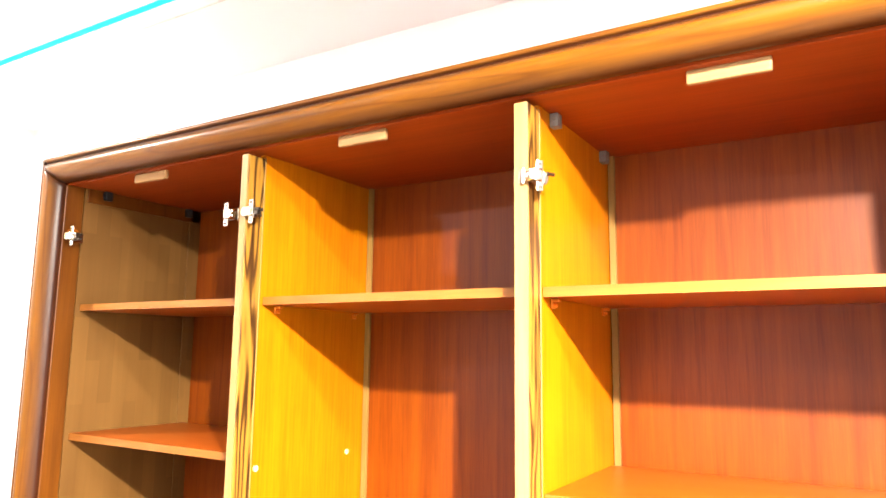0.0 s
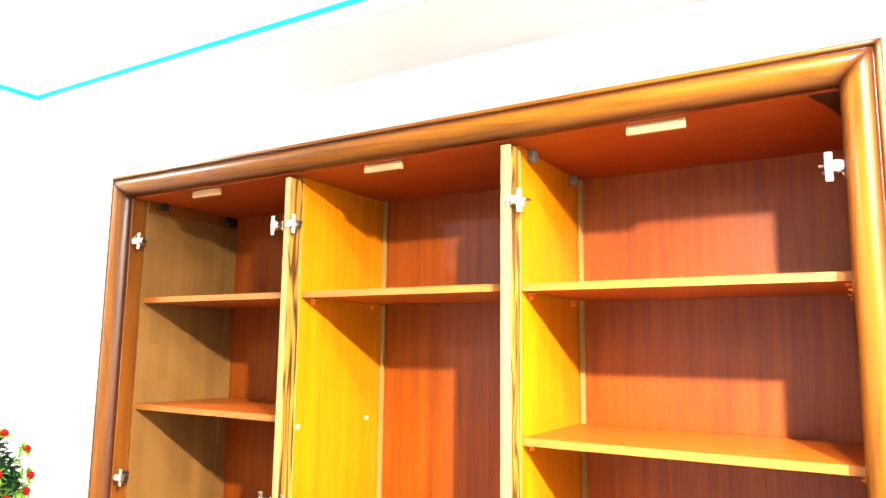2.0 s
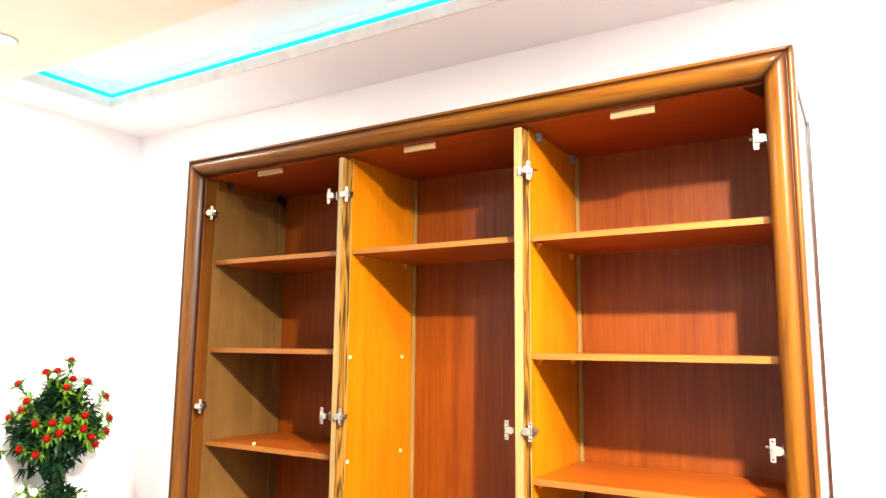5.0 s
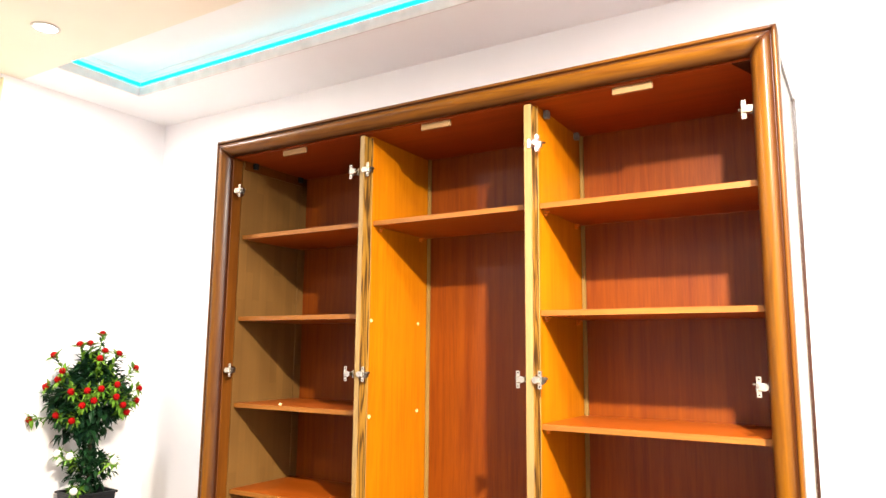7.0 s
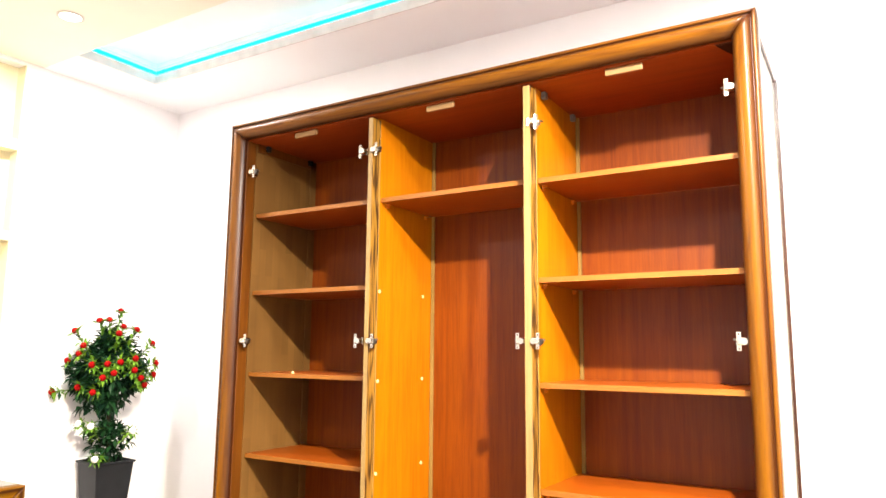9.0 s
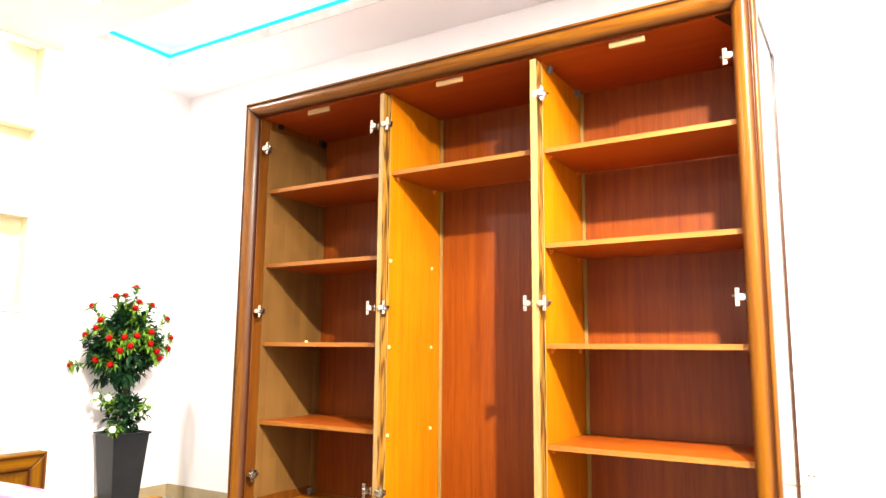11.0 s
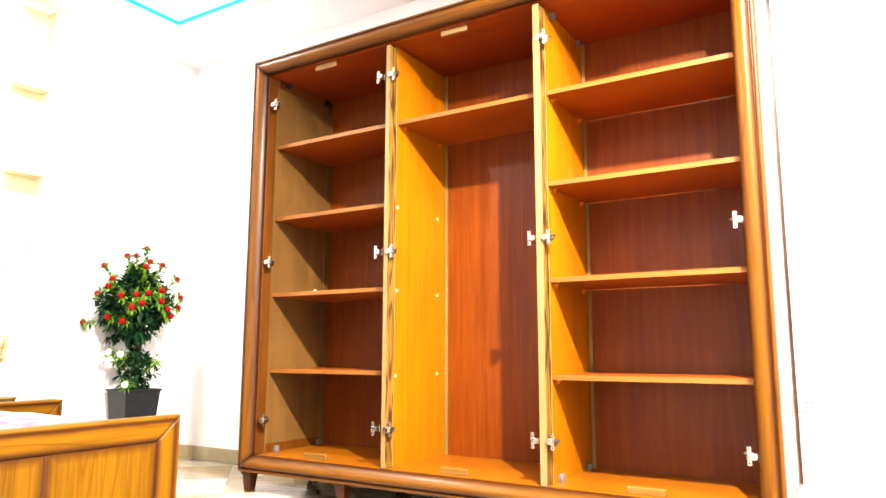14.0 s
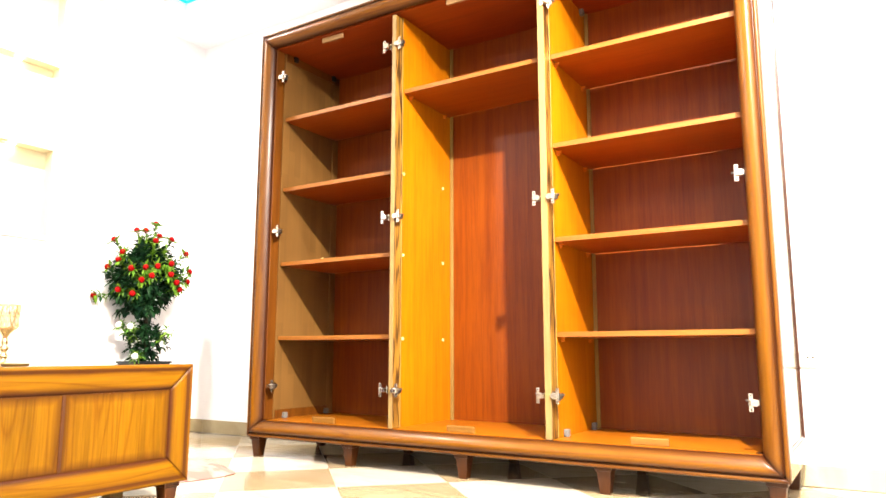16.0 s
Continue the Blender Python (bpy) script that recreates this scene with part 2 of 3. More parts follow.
def marble(name, base, vein, amount):
    m, nt, b = material(name, 0.12, 0, 0.2)
    v = coords(nt, (3.0, 9.0, 3.0))
    n = node(nt, "ShaderNodeTexNoise", Scale=1.0, Detail=8.0, Roughness=0.62, Distortion=1.2)
    nt.links.new(v, n.inputs["Vector"])
    c = ramp(nt, n.outputs[0], [(0.35, vein), (0.35 + amount, tuple(0.5 * (p + q) for p, q in zip(vein, base))), (0.7, base)])
    nt.links.new(c, b.inputs["Base Color"])
    return m


tile_light = marble("cream_marble", (0.491, 0.451, 0.371), (0.398, 0.345, 0.265), 0.12)
tile_dark = marble("beige_marble", (0.359, 0.283, 0.18), (0.257, 0.18, 0.0963), 0.18)
skirt_mat = marble("beige_skirting", (0.451, 0.381, 0.243), (0.329, 0.261, 0.147), 0.2)
grout = paint("grout", (0.5, 0.46, 0.4), 0.8)


def leaf_mat(name, a, b2, rough=0.4):
    m, nt, b = material(name, rough)
    g = nt.nodes.new("ShaderNodeNewGeometry")
    c = ramp(nt, g.outputs["Random Per Island"], [(0.0, a), (1.0, b2)])
    nt.links.new(c, b.inputs["Base Color"])
    return m


leaf_dark = leaf_mat("dark_leaves", (0.00403, 0.0175, 0.00943), (0.0175, 0.0672, 0.0202))
leaf_lime = leaf_mat("lime_leaves", (0.0656, 0.177, 0.0131), (0.158, 0.295, 0.0262))
petal_red = leaf_mat("red_petals", (0.17, 0.00051, 0.000425), (0.306, 0.00085, 0.00068), 0.8)
petal_white = leaf_mat("white_petals", (0.75, 0.74, 0.7), (0.85, 0.84, 0.8), 0.5)
bark = paint("trunk_bark", (0.06, 0.05, 0.03), 0.8, 0.4, 0.6, 30.0)


def cloth_mat(name, a, b2, scale):
    m, nt, b = material(name, 0.85)
    n = node(nt, "ShaderNodeTexNoise", Scale=scale, Detail=4.0, Distortion=1.0)
    nt.links.new(coords(nt, (1, 2.2, 1)), n.inputs["Vector"])
    c = ramp(nt, n.outputs[0], [(0.42, a), (0.58, b2)])
    nt.links.new(c, b.inputs["Base Color"])
    f = node(nt, "ShaderNodeTexNoise", Scale=240.0, Detail=2.0)
    nt.links.new(coords(nt, (1, 1, 1)), f.inputs["Vector"])
    bump(nt, b, f.outputs[0], 0.4, 0.002)
    return m


spread_cloth = cloth_mat("pink_white_bedspread", (0.236, 0.111, 0.184), (0.361, 0.302, 0.354), 4.0)
rug_pile = cloth_mat("pink_rug_pile", (0.344, 0.139, 0.115), (0.451, 0.238, 0.205), 6.0)


def glow(name, colour, strength):
    m, nt, b = material(name)
    b.inputs["Base Color"].default_value = (*colour, 1)
    b.inputs["Emission Color"].default_value = (*colour, 1)
    b.inputs["Emission Strength"].default_value = strength
    return m


led_glow = glow("cyan_led", (0.003, 0.74, 0.9), 3.5)
# Dimmer emission for the strip's glow fading upward.
led_haze = glow("pale_cyan_glow", (0.3, 0.9, 1.0), 0.9)
bulb_glow = glow("warm_downlight", (1.0, 0.93, 0.8), 12.0)


# ---- mesh helpers ----
def mesh_of(bm, mats):
    me = bpy.data.meshes.new("m")
    bmesh.ops.recalc_face_normals(bm, faces=bm.faces)
    bm.to_mesh(me)
    bm.free()
    for m in mats if isinstance(mats, (list, tuple)) else [mats]:
        me.materials.append(m)
    return me


def part(name, bm, mats, parent=None, label="", smooth=False):
    me = mesh_of(bm, mats)
    me.name = name
    if smooth:
        for p in me.polygons:
            p.use_smooth = True
    ob = new(name, me)
    ob.parent = parent
    if label:
        ob["label"] = label
    return ob


def thing(name, place, label, category, group="", kind=""):
    ob = new(name)
    ob.location = place
    return tagged(ob, label, category, group, kind)


def box(x0, x1, y0, y1, z0, z1, bevel=0.0, bm=None, segments=2):
    own = bm is None
    bm = bm or bmesh.new()
    m = Matrix.LocRotScale(((x0 + x1) / 2, (y0 + y1) / 2, (z0 + z1) / 2), None, (abs(x1 - x0), abs(y1 - y0), abs(z1 - z0)))
    r = bmesh.ops.create_cube(bm, size=1, matrix=m)
    if bevel:
        edges = list({e for v in r["verts"] for e in v.link_edges})
        bmesh.ops.bevel(bm, geom=edges, offset=bevel, segments=segments, affect="EDGES", profile=0.5)
    return bm


def cyl(bm, a, b, r0, r1=None, seg=12):
    a, b = Vector(a), Vector(b)
    d = b - a
    m = Matrix.Translation((a + b) / 2) @ d.to_track_quat("Z", "Y").to_matrix().to_4x4()
    bmesh.ops.create_cone(bm, cap_ends=True, segments=seg, radius1=r0, radius2=r0 if r1 is None else r1, depth=d.length, matrix=m)
    return bm


def lathe(profile, seg=24):
    bm = bmesh.new()
    rings = [[bm.verts.new((r * math.cos(2 * math.pi * k / seg), r * math.sin(2 * math.pi * k / seg), z)) for k in range(seg)] for r, z in profile]
    for p, q in zip(rings, rings[1:]):
        for k in range(seg):
            bm.faces.new((p[k], p[(k + 1) % seg], q[(k + 1) % seg], q[k]))
    bm.faces.new(rings[0]), bm.faces.new(rings[-1])
    return bm


def moulding(length, profile, place, width, mitre=(True, True)):
    """A mitred length of moulding. profile: (inward d, depth q); place(s, d, q) gives the point at s along the outer edge."""
    bm = bmesh.new()
    uv = bm.loops.layers.uv.new("UVMap")
    n = 10
    cuts = [0, 0.02, 0.06] + [0.06 + (length - 0.24) * k / n for k in range(1, n + 1)][:-1] + [length - 0.18 - 0.0, length - 0.06, length - 0.02, length]
    cuts = [c / length for c in cuts]
    rows = []
    for d, q in profile:
        a, b = (d if mitre[0] else 0), length - (d if mitre[1] else 0)
        rows.append([(bm.verts.new(place(a + (b - a) * c, d, q)), min(c, 1 - c) * (b - a), d / width) for c in cuts])
    for p, q in zip(rows, rows[1:]):
        for k in range(len(cuts) - 1):
            quad = (p[k], p[k + 1], q[k + 1], q[k])
            f = bm.faces.new([v for v, _, _ in quad])
            f.smooth = True
            for loop, (_, u, v) in zip(f.loops, quad):
                loop[uv].uv = (u, v)
    for k in (0, -1):
        f = bm.faces.new([r[k][0] for r in rows])
        for loop, r in zip(f.loops, rows):
            loop[uv].uv = (0.0, r[k][2])
    return bm


# ---- the room ----
def setting(name, bm, mats, label, category="wall"):
    return tagged(part(name, bm, mats), label, category, kind="structure")


W = 0.2
setting("wall_north", box(X_LEFT - W, X_RIGHT + W, Y_BACK, Y_BACK + W, -0.1, 3.3), wall_paint, "plain white painted wall behind the wardrobe")
setting("wall_east", box(X_RIGHT, X_RIGHT + W, Y_FRONT - W, Y_BACK, -0.1, 3.3), wall_paint, "plain white painted wall closing the room")
setting("wall_south", box(X_LEFT - W, X_RIGHT, Y_FRONT - W, Y_FRONT, -0.1, 3.3), wall_paint, "plain white painted wall opposite the wardrobe")
NY0, NY1, NZ0, NZ1, ND = -1.15, -0.42, 1.18, 2.69, 0.085
bm = bmesh.new()
for y0, y1, z0, z1 in ((Y_FRONT, Y_BACK, -0.1, 1.15), (Y_FRONT, NY0, 1.15, 3.3), (NY1, Y_BACK, 1.15, 3.3), (NY0, NY1, NZ1, 3.3)):
    box(X_LEFT - W, X_LEFT, y0, y1, z0, z1, bm=bm)
box(X_LEFT - W - 0.02, X_LEFT - ND, NY0 - 0.02, NY1 + 0.02, 1.13, NZ1 + 0.02, bm=bm)
setting("wall_west", bm, wall_paint, "white painted wall with a recessed shelf niche")
niche = thing("niche_shelving", (X_LEFT, NY1, NZ0), "cream lit shelf niche recessed in the white wall", "niche", kind="structure")
part("sill", box(-ND, 0.012, NY0 - NY1, 0.0, -0.03, 0.0, 0.003), sill_paint, niche, "pinkish stone sill")
for z0, z1 in ((1.683, 1.736), (2.193, 2.254)):
    part("shelf", box(-ND, -0.001, NY0 - NY1, 0, z0 - NZ0, z1 - NZ0, 0.003), niche_paint, niche)
part("backing", box(-ND, -ND + 0.004, NY0 - NY1, -0.006, 0, NZ1 - NZ0), niche_paint, niche)
part("lining", box(-ND, -0.003, -0.006, 0, 0, NZ1 - NZ0), niche_paint, niche)
for z in (1.68, 2.19, 2.687):
    for yy in (-0.22, -0.62):
        part("spot", cyl(bmesh.new(), (-0.045, yy, z - NZ0 + 0.001), (-0.045, yy, z - NZ0 - 0.006), 0.02, seg=16), bulb_glow, niche, "small warm recessed spot")

# ceiling with a long light slot, lit along its rim
setting("ceiling", box(X_LEFT - W, X_RIGHT + W, Y_FRONT - W, SY0, Z_PANEL, Z_CEIL), ceiling_paint, "cream plaster ceiling beside a long recessed light slot", "ceiling")
bm = bmesh.new()
for x0, x1, y0, y1 in ((X_LEFT - W, X_RIGHT + W, SY1, Y_BACK + W), (X_LEFT - W, SX0, SY0, SY1), (SX1, X_RIGHT + W, SY0, SY1)):
    box(x0, x1, y0, y1, Z_PANEL, Z_CEIL, bm=bm)
setting("ceiling_border", bm, border_paint, "white plaster border round the recessed light slot", "ceiling")
setting("ceiling_slot", box(SX0 - 0.1, SX1 + 0.1, SY0 - 0.1, SY1 + 0.1, Z_CEIL + 0.001, Z_CEIL + 0.1), wall_paint, "white roof of the recessed light slot", "ceiling")
setting("trim_north", box(SX0, SX1, SY1 - 0.012, SY1 - 0.001, Z_PANEL - 0.002, Z_PANEL + 0.056, 0.003), cornice_paint, "mottled pale lip hiding a light strip", "trim")
setting("trim_west", box(SX0 + 0.001, SX0 + 0.012, SY0, SY1 - 0.013, Z_PANEL - 0.002, Z_PANEL + 0.056, 0.003), cornice_paint, "mottled pale lip hiding a light strip", "trim")
strip = thing("led_strip", (SX0, SY1, Z_PANEL + 0.058), "cyan glowing light strip along the ceiling slot", "light strip")
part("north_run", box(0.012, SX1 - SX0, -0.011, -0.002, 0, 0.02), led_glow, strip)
# The pale bands are added: they draw the glow fading above each run.
part("glow_band", box(0.012, SX1 - SX0, -0.011, -0.002, 0.0205, 0.038), led_haze, strip, "pale band standing in for the strip's fading glow")
part("west_run", box(0.002, 0.011, SY0 - SY1, -0.012, 0, 0.02), led_glow, strip)
part("glow_band", box(0.002, 0.011, SY0 - SY1, -0.012, 0.0205, 0.038), led_haze, strip, "pale band standing in for the strip's fading glow")
# Fixtures are built at the added fill lamps too.
for px, py, _ in DOWNLIGHTS_AND_FILL:
    dl = thing("ceiling_downlight", (px, py, Z_PANEL), "small white recessed ceiling downlight, lit, some added as fill", "downlight", "ceiling downlights")
    part("ring", lathe([(0.055, 0.0), (0.062, -0.002), (0.062, -0.006), (0.05, -0.008), (0.048, -0.002)]), plastic_white, dl)
    part("lens", cyl(bmesh.new(), (0, 0, -0.001), (0, 0, -0.004), 0.047, seg=20), bulb_glow, dl, "glowing lens")

# ---- wardrobe ----
WX, WH = 2.489, 2.25
FR, Y_IN = 0.08, 0.545
Z0, Z1 = 0.182, 2.167           # inner floor and ceiling
XA, XB0, XB1, XC0, XC1, XD = 0.085, 0.863, 0.884, 1.628, 1.656, 2.412
wardrobe = thing("wardrobe", (0, 0, 0), "large amber and brown wooden wardrobe, doors removed, empty shelves", "wardrobe")
PROFILE = [(0, 0.04), (0, -0.002), (0.002, -0.006), (0.005, -0.008), (0.010, -0.008), (0.013, -0.006), (0.0145, -0.001), (0.017, 0.0), (0.019, -0.003),
           (0.023, -0.010), (0.030, -0.016), (0.039, -0.018), (0.048, -0.016), (0.056, -0.011), (0.065, -0.003), (0.073, 0.006), (0.078, 0.015), (0.08, 0.02), (0.08, 0.03)]
HB = WH - 0.1
part("top_rail", moulding(WX, PROFILE, lambda s, d, q: (s, q, WH - d), FR), mould_x, wardrobe, "burnished moulded top rail with dark mitres")
part("bottom_rail", moulding(WX, PROFILE, lambda s, d, q: (s, q, 0.1 + d), FR), mould_x, wardrobe)
part("stile", moulding(HB, PROFILE, lambda s, d, q: (d, q, 0.1 + s), FR), mould_z, wardrobe)
part("stile", moulding(HB, PROFILE, lambda s, d, q: (WX - d, q, 0.1 + s), FR), mould_z, wardrobe)
# carcass
part("side_panel", box(0.004, XA - 0.001, 0.0915, 0.56, 0.115, 2.235), birch, wardrobe, "pale birch plywood inner side")
part("inner_stile", box(0.012, 0.082, 0.0305, 0.091, Z0 + 0.001, Z1, 0.003), reveal_wood, wardrobe, "brown inner stile")
part("skirt_strip", box(XA, XA + 0.004, 0.1, 0.54, Z0, Z0 + 0.045), reveal_wood, wardrobe)
part("cleat", box(XA, XA + 0.006, 0.1, 0.54, Z1 - 0.045, Z1, 0.001), reveal_wood, wardrobe, "brown strip under the top")
right = part("side_panel", box(XD, WX - 0.012, 0.042, 0.56, 0.115, 2.235), veneer_side, wardrobe)
part("inner_stile", box(WX - 0.076, WX - 0.02, 0.0305, 0.041, Z0 + 0.001, Z1, 0.002), reveal_wood, wardrobe)
# outer face of the right side: a lacquered panel in a dark edged frame
part("outer_panel", box(WX - 0.0115, WX - 0.006, 0.09, 0.53, 0.2, 2.17), side_wood, wardrobe, "glossy lacquered side panel")
part("outer_stile", box(WX - 0.0115, WX, 0.041, 0.088, 0.1, WH - 0.003, 0.002), side_wood, wardrobe)
part("outer_stile", box(WX - 0.0115, WX + 0.003, 0.532, 0.566, 0.19, WH - 0.065, 0.003), dark_wood, wardrobe, "dark rear edge strip")
part("outer_rail", box(WX - 0.0115, WX, 0.09, 0.56, 0.1, 0.185, 0.002), side_wood, wardrobe)
part("outer_bead", box(WX - 0.0115, WX - 0.002, 0.09, 0.531, 0.187, 0.199, 0.002), dark_wood, wardrobe)
part("outer_bead", box(WX - 0.0115, WX - 0.002, 0.09, 0.531, 2.171, 2.19, 0.002), dark_wood, wardrobe)
part("back_panel", box(XA, XB0, Y_IN, 0.56, Z0, Z1), veneer_back, wardrobe, "reddish mahogany veneer back")
part("back_panel", box(XB1, XC0, Y_IN, 0.56, Z0, Z1), veneer_back, wardrobe)
part("back_panel", box(XC1, XD, Y_IN, 0.56, Z0, Z1), veneer_back, wardrobe)
for x in (XB1, XC1):
    part("batten", box(x, x + 0.016, Y_IN - 0.012, Y_IN - 0.001, Z0, Z1, 0.001), batten_wood, wardrobe, "raw pale corner batten")
part("batten", box(XA, XA + 0.006, Y_IN - 0.05, Y_IN - 0.002, Z0, Z1, 0.001), birch, wardrobe)
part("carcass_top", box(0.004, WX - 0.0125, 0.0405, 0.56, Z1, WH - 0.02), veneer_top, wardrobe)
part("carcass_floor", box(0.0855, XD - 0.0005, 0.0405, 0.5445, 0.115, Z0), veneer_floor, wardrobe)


def shade_plate(dx, dy, z0, z1):
    """A thin triangular plate in the front corner beside the stile, dark in place of shade."""
    bm = bmesh.new()
    low, top = ([bm.verts.new(p) for p in ((XD - 0.001, 0.0415, z), (XD - dx, 0.0415, z), (XD - 0.35 * dx, 0.0415 + 0.55 * dy, z), (XD - 0.001, 0.0415 + dy, z))] for z in (z0, z1))
    bm.faces.new(low), bm.faces.new(top)
    for k in range(4):
        bm.faces.new((low[k], low[(k + 1) % 4], top[(k + 1) % 4], top[k]))
    return bm


# Dark plates added at top and floor to draw the corner's shade.
part("corner_block", shade_plate(0.06, 0.2, Z1 - 0.004, Z1 - 0.0005), shade_dark, wardrobe, "thin dark plate standing in for corner shade")
part("corner_block", shade_plate(0.028, 0.045, Z0 + 0.001, Z0 + 0.005), shade_dark, wardrobe, "thin dark plate standing in for corner shade")
for x0, x1 in ((XB0, XB1), (XC0, XC1)):
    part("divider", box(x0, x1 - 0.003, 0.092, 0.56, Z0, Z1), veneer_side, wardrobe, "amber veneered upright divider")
    part("divider_stile", box(x0 + 0.001, x1, 0.034, 0.0905, Z0 + 0.001, Z1 - 0.012, 0.0015), pine, wardrobe, "wild-grained pine edge post")
    part("edge_strip", box(x0, x1 - 0.001, 0.03, 0.0338, Z0 + 0.001, Z1 - 0.012), pale_wood, wardrobe, "pale front edging")
    part("bead", cyl(bmesh.new(), (x1 - 0.0005, 0.0905, Z0), (x1 - 0.0005, 0.0905, Z1 - 0.01), 0.0022, seg=8), batten_wood, wardrobe)

BAYS = {"a": (XA, XB0 - 0.001), "b": (XB1 - 0.003, XC0 - 0.001), "c": (XC1 - 0.003, XD)}
SHELVES = [("a", 1.795), ("a", 1.4), ("a", 0.995), ("a", 0.604), ("b", 1.795), ("c", 1.793), ("c", 1.396), ("c", 0.993), ("c", 0.602)]
for bay, z in SHELVES:
    x0, x1 = BAYS[bay]
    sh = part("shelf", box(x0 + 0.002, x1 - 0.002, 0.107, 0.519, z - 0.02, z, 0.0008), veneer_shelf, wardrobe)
    part("edge_band", box(x0 + 0.002, x1 - 0.002, 0.1045, 0.1065, z - 0.02, z), shelf_edge, sh, "pale front edge band")
    for y in (0.15, 0.47) if bay != "a" else ():
        for xa, s in ((x0, 1), (x1, -1)):
            bm = box(xa, xa + s * 0.018, y, y + 0.014, z - 0.027, z - 0.0205, 0.002)
            box(xa, xa + s * 0.005, y - 0.003, y + 0.017, z - 0.04, z - 0.0205, 0.0015, bm)
            cyl(bm, (xa, y + 0.007, z - 0.034), (xa + s * 0.012, y + 0.007, z - 0.034), 0.004, seg=8)
            part("shelf_pin", bm, plastic_orange, wardrobe)

chip = thing("loose_plug", (0.355, 0.135, 0.995), "tiny yellowed plug lying on a shelf", "plug")
part("cap", lathe([(0.007, 0.0), (0.008, 0.004), (0.006, 0.008), (0.003, 0.01)], 10), plug_plastic, chip)

# filled peg holes on the middle bay's side
peg = mesh_of(cyl(bmesh.new(), (0, 0, 0), (0.005, 0, 0), 0.0078, seg=10), plug_plastic)
for z in (1.37, 0.975, 0.583):
    for y in (0.108, 0.464):
        ob = new("peg_plug", peg)
        ob.parent, ob.location = wardrobe, (XB1 - 0.004, y, z)
for x0, x1 in ((0.38, 0.52), (1.152, 1.29), (1.953, 2.094)):
    part("door_catch", box(x0, x1, 0.058, 0.072, Z1 - 0.026, Z1 + 0.001, 0.004), catch_wood, wardrobe, "pale wooden door stop")
    part("door_catch", box(x0, x1, 0.058, 0.072, Z0 - 0.001, Z0 + 0.028, 0.004), floor_catch_wood, wardrobe)
for x, s in ((XC1 - 0.003, 1), (XA, 1)):
    for z, up in ((Z1, -1), (Z0, 1)):
        for y in (0.163, 0.485):
            bm = box(x, x + s * 0.02, y - 0.013, y + 0.013, z, z + up * 0.03, 0.003)
            cyl(bm, (x + 0.01, y - 0.016, z + up * 0.012), (x + 0.01, y + 0.016, z + up * 0.012), 0.006, seg=10)
            # The upper left connectors are black in place of the shade on them.
            part("corner_connector", bm, plastic_black if x == XA and up < 0 else plastic_grey, wardrobe, "small plastic corner connector")


def hinge(s):
    """A cup hinge without its door: screw flange facing the front, cup, arm and base plate. s: the way it leans off its upright."""
    root = new("hinge")
    root["label"] = "nickel cup hinge without its door"
    root.parent = wardrobe
    fx = s * 0.009
    part("flange", box(fx - 0.0075, fx + 0.0075, -0.004, -0.001, -0.031, 0.031, 0.0014), nickel, root)
    for z in (-0.0235, 0.0235):
        part("screw", cyl(bmesh.new(), (fx, -0.0052, z), (fx, -0.0035, z), 0.0028, 0.0034, 10), gunmetal, root)
    bm = box(fx - s * 0.018, fx + s * 0.004, -0.011, -0.002, -0.0125, 0.0125, 0.004)
    cyl(bm, (fx - s * 0.016, -0.0105, 0), (fx - s * 0.016, 0.006, 0), 0.0115, 0.0125, 18)
    part("cup", bm, nickel, root)
    part("knuckle", cyl(bmesh.new(), (fx - s * 0.024, -0.006, -0.009), (fx - s * 0.024, -0.006, 0.009), 0.0035, seg=10), gunmetal, root)
    bm = box(-s * 0.018, s * 0.002, 0.004, 0.03, -0.007, 0.007, 0.002)
    box(-s * 0.01, s * 0.014, 0.012, 0.02, -0.01, 0.01, 0.002, bm)
    cyl(bm, (s * 0.004, 0.016, 0.006), (s * 0.028, 0.018, 0.006), 0.0042, seg=8)
    cyl(bm, (s * 0.004, 0.018, -0.008), (s * 0.022, 0.02, -0.008), 0.0036, seg=8)
    if s > 0:
        box(0.017, 0.03, -0.003, 0.012, -0.009, 0.009, 0.002, bm)
        cyl(bm, (0.024, -0.006, 0.004), (0.04, -0.004, 0.004), 0.0038, seg=8)
        cyl(bm, (0.02, -0.0055, -0.012), (0.02, 0.004, -0.012), 0.005, seg=10)
    part("arm", bm, gunmetal, root)
    part("base_plate", box(-s * 0.02, -s * 0.014, 0.012, 0.05, -0.016, 0.016, 0.002), nickel, root)
    return root


def hinge_copy(proto, x, z, swing=0):
    c = copy_thing(proto, pose(x, 0.03, z, 0, 0, swing))
    return c


h_right, h_left = hinge(1), hinge(-1)
h_right.location, h_left.location = (0.122, 0.034, 2.0), (0.826, 0.03, 2.003)
for z in (1.15, 0.351):
    hinge_copy(h_right, 0.122, z)
    hinge_copy(h_left, 0.826, z)
for z in (2.003, 1.15, 0.351):
    hinge_copy(h_right, 0.897, z)
    hinge_copy(h_right, 1.672, z, 55 if z > 2 else 0)
    hinge_copy(h_left, 2.39, z)
for z in (1.15, 0.351):
    hinge_copy(h_left, 1.607, z)


part("mount_disc", cyl(bmesh.new(), (0.081, 0.064, 2.01), (0.0855, 0.064, 2.01), 0.021, seg=20), veneer_floor, wardrobe, "amber mounting disc")


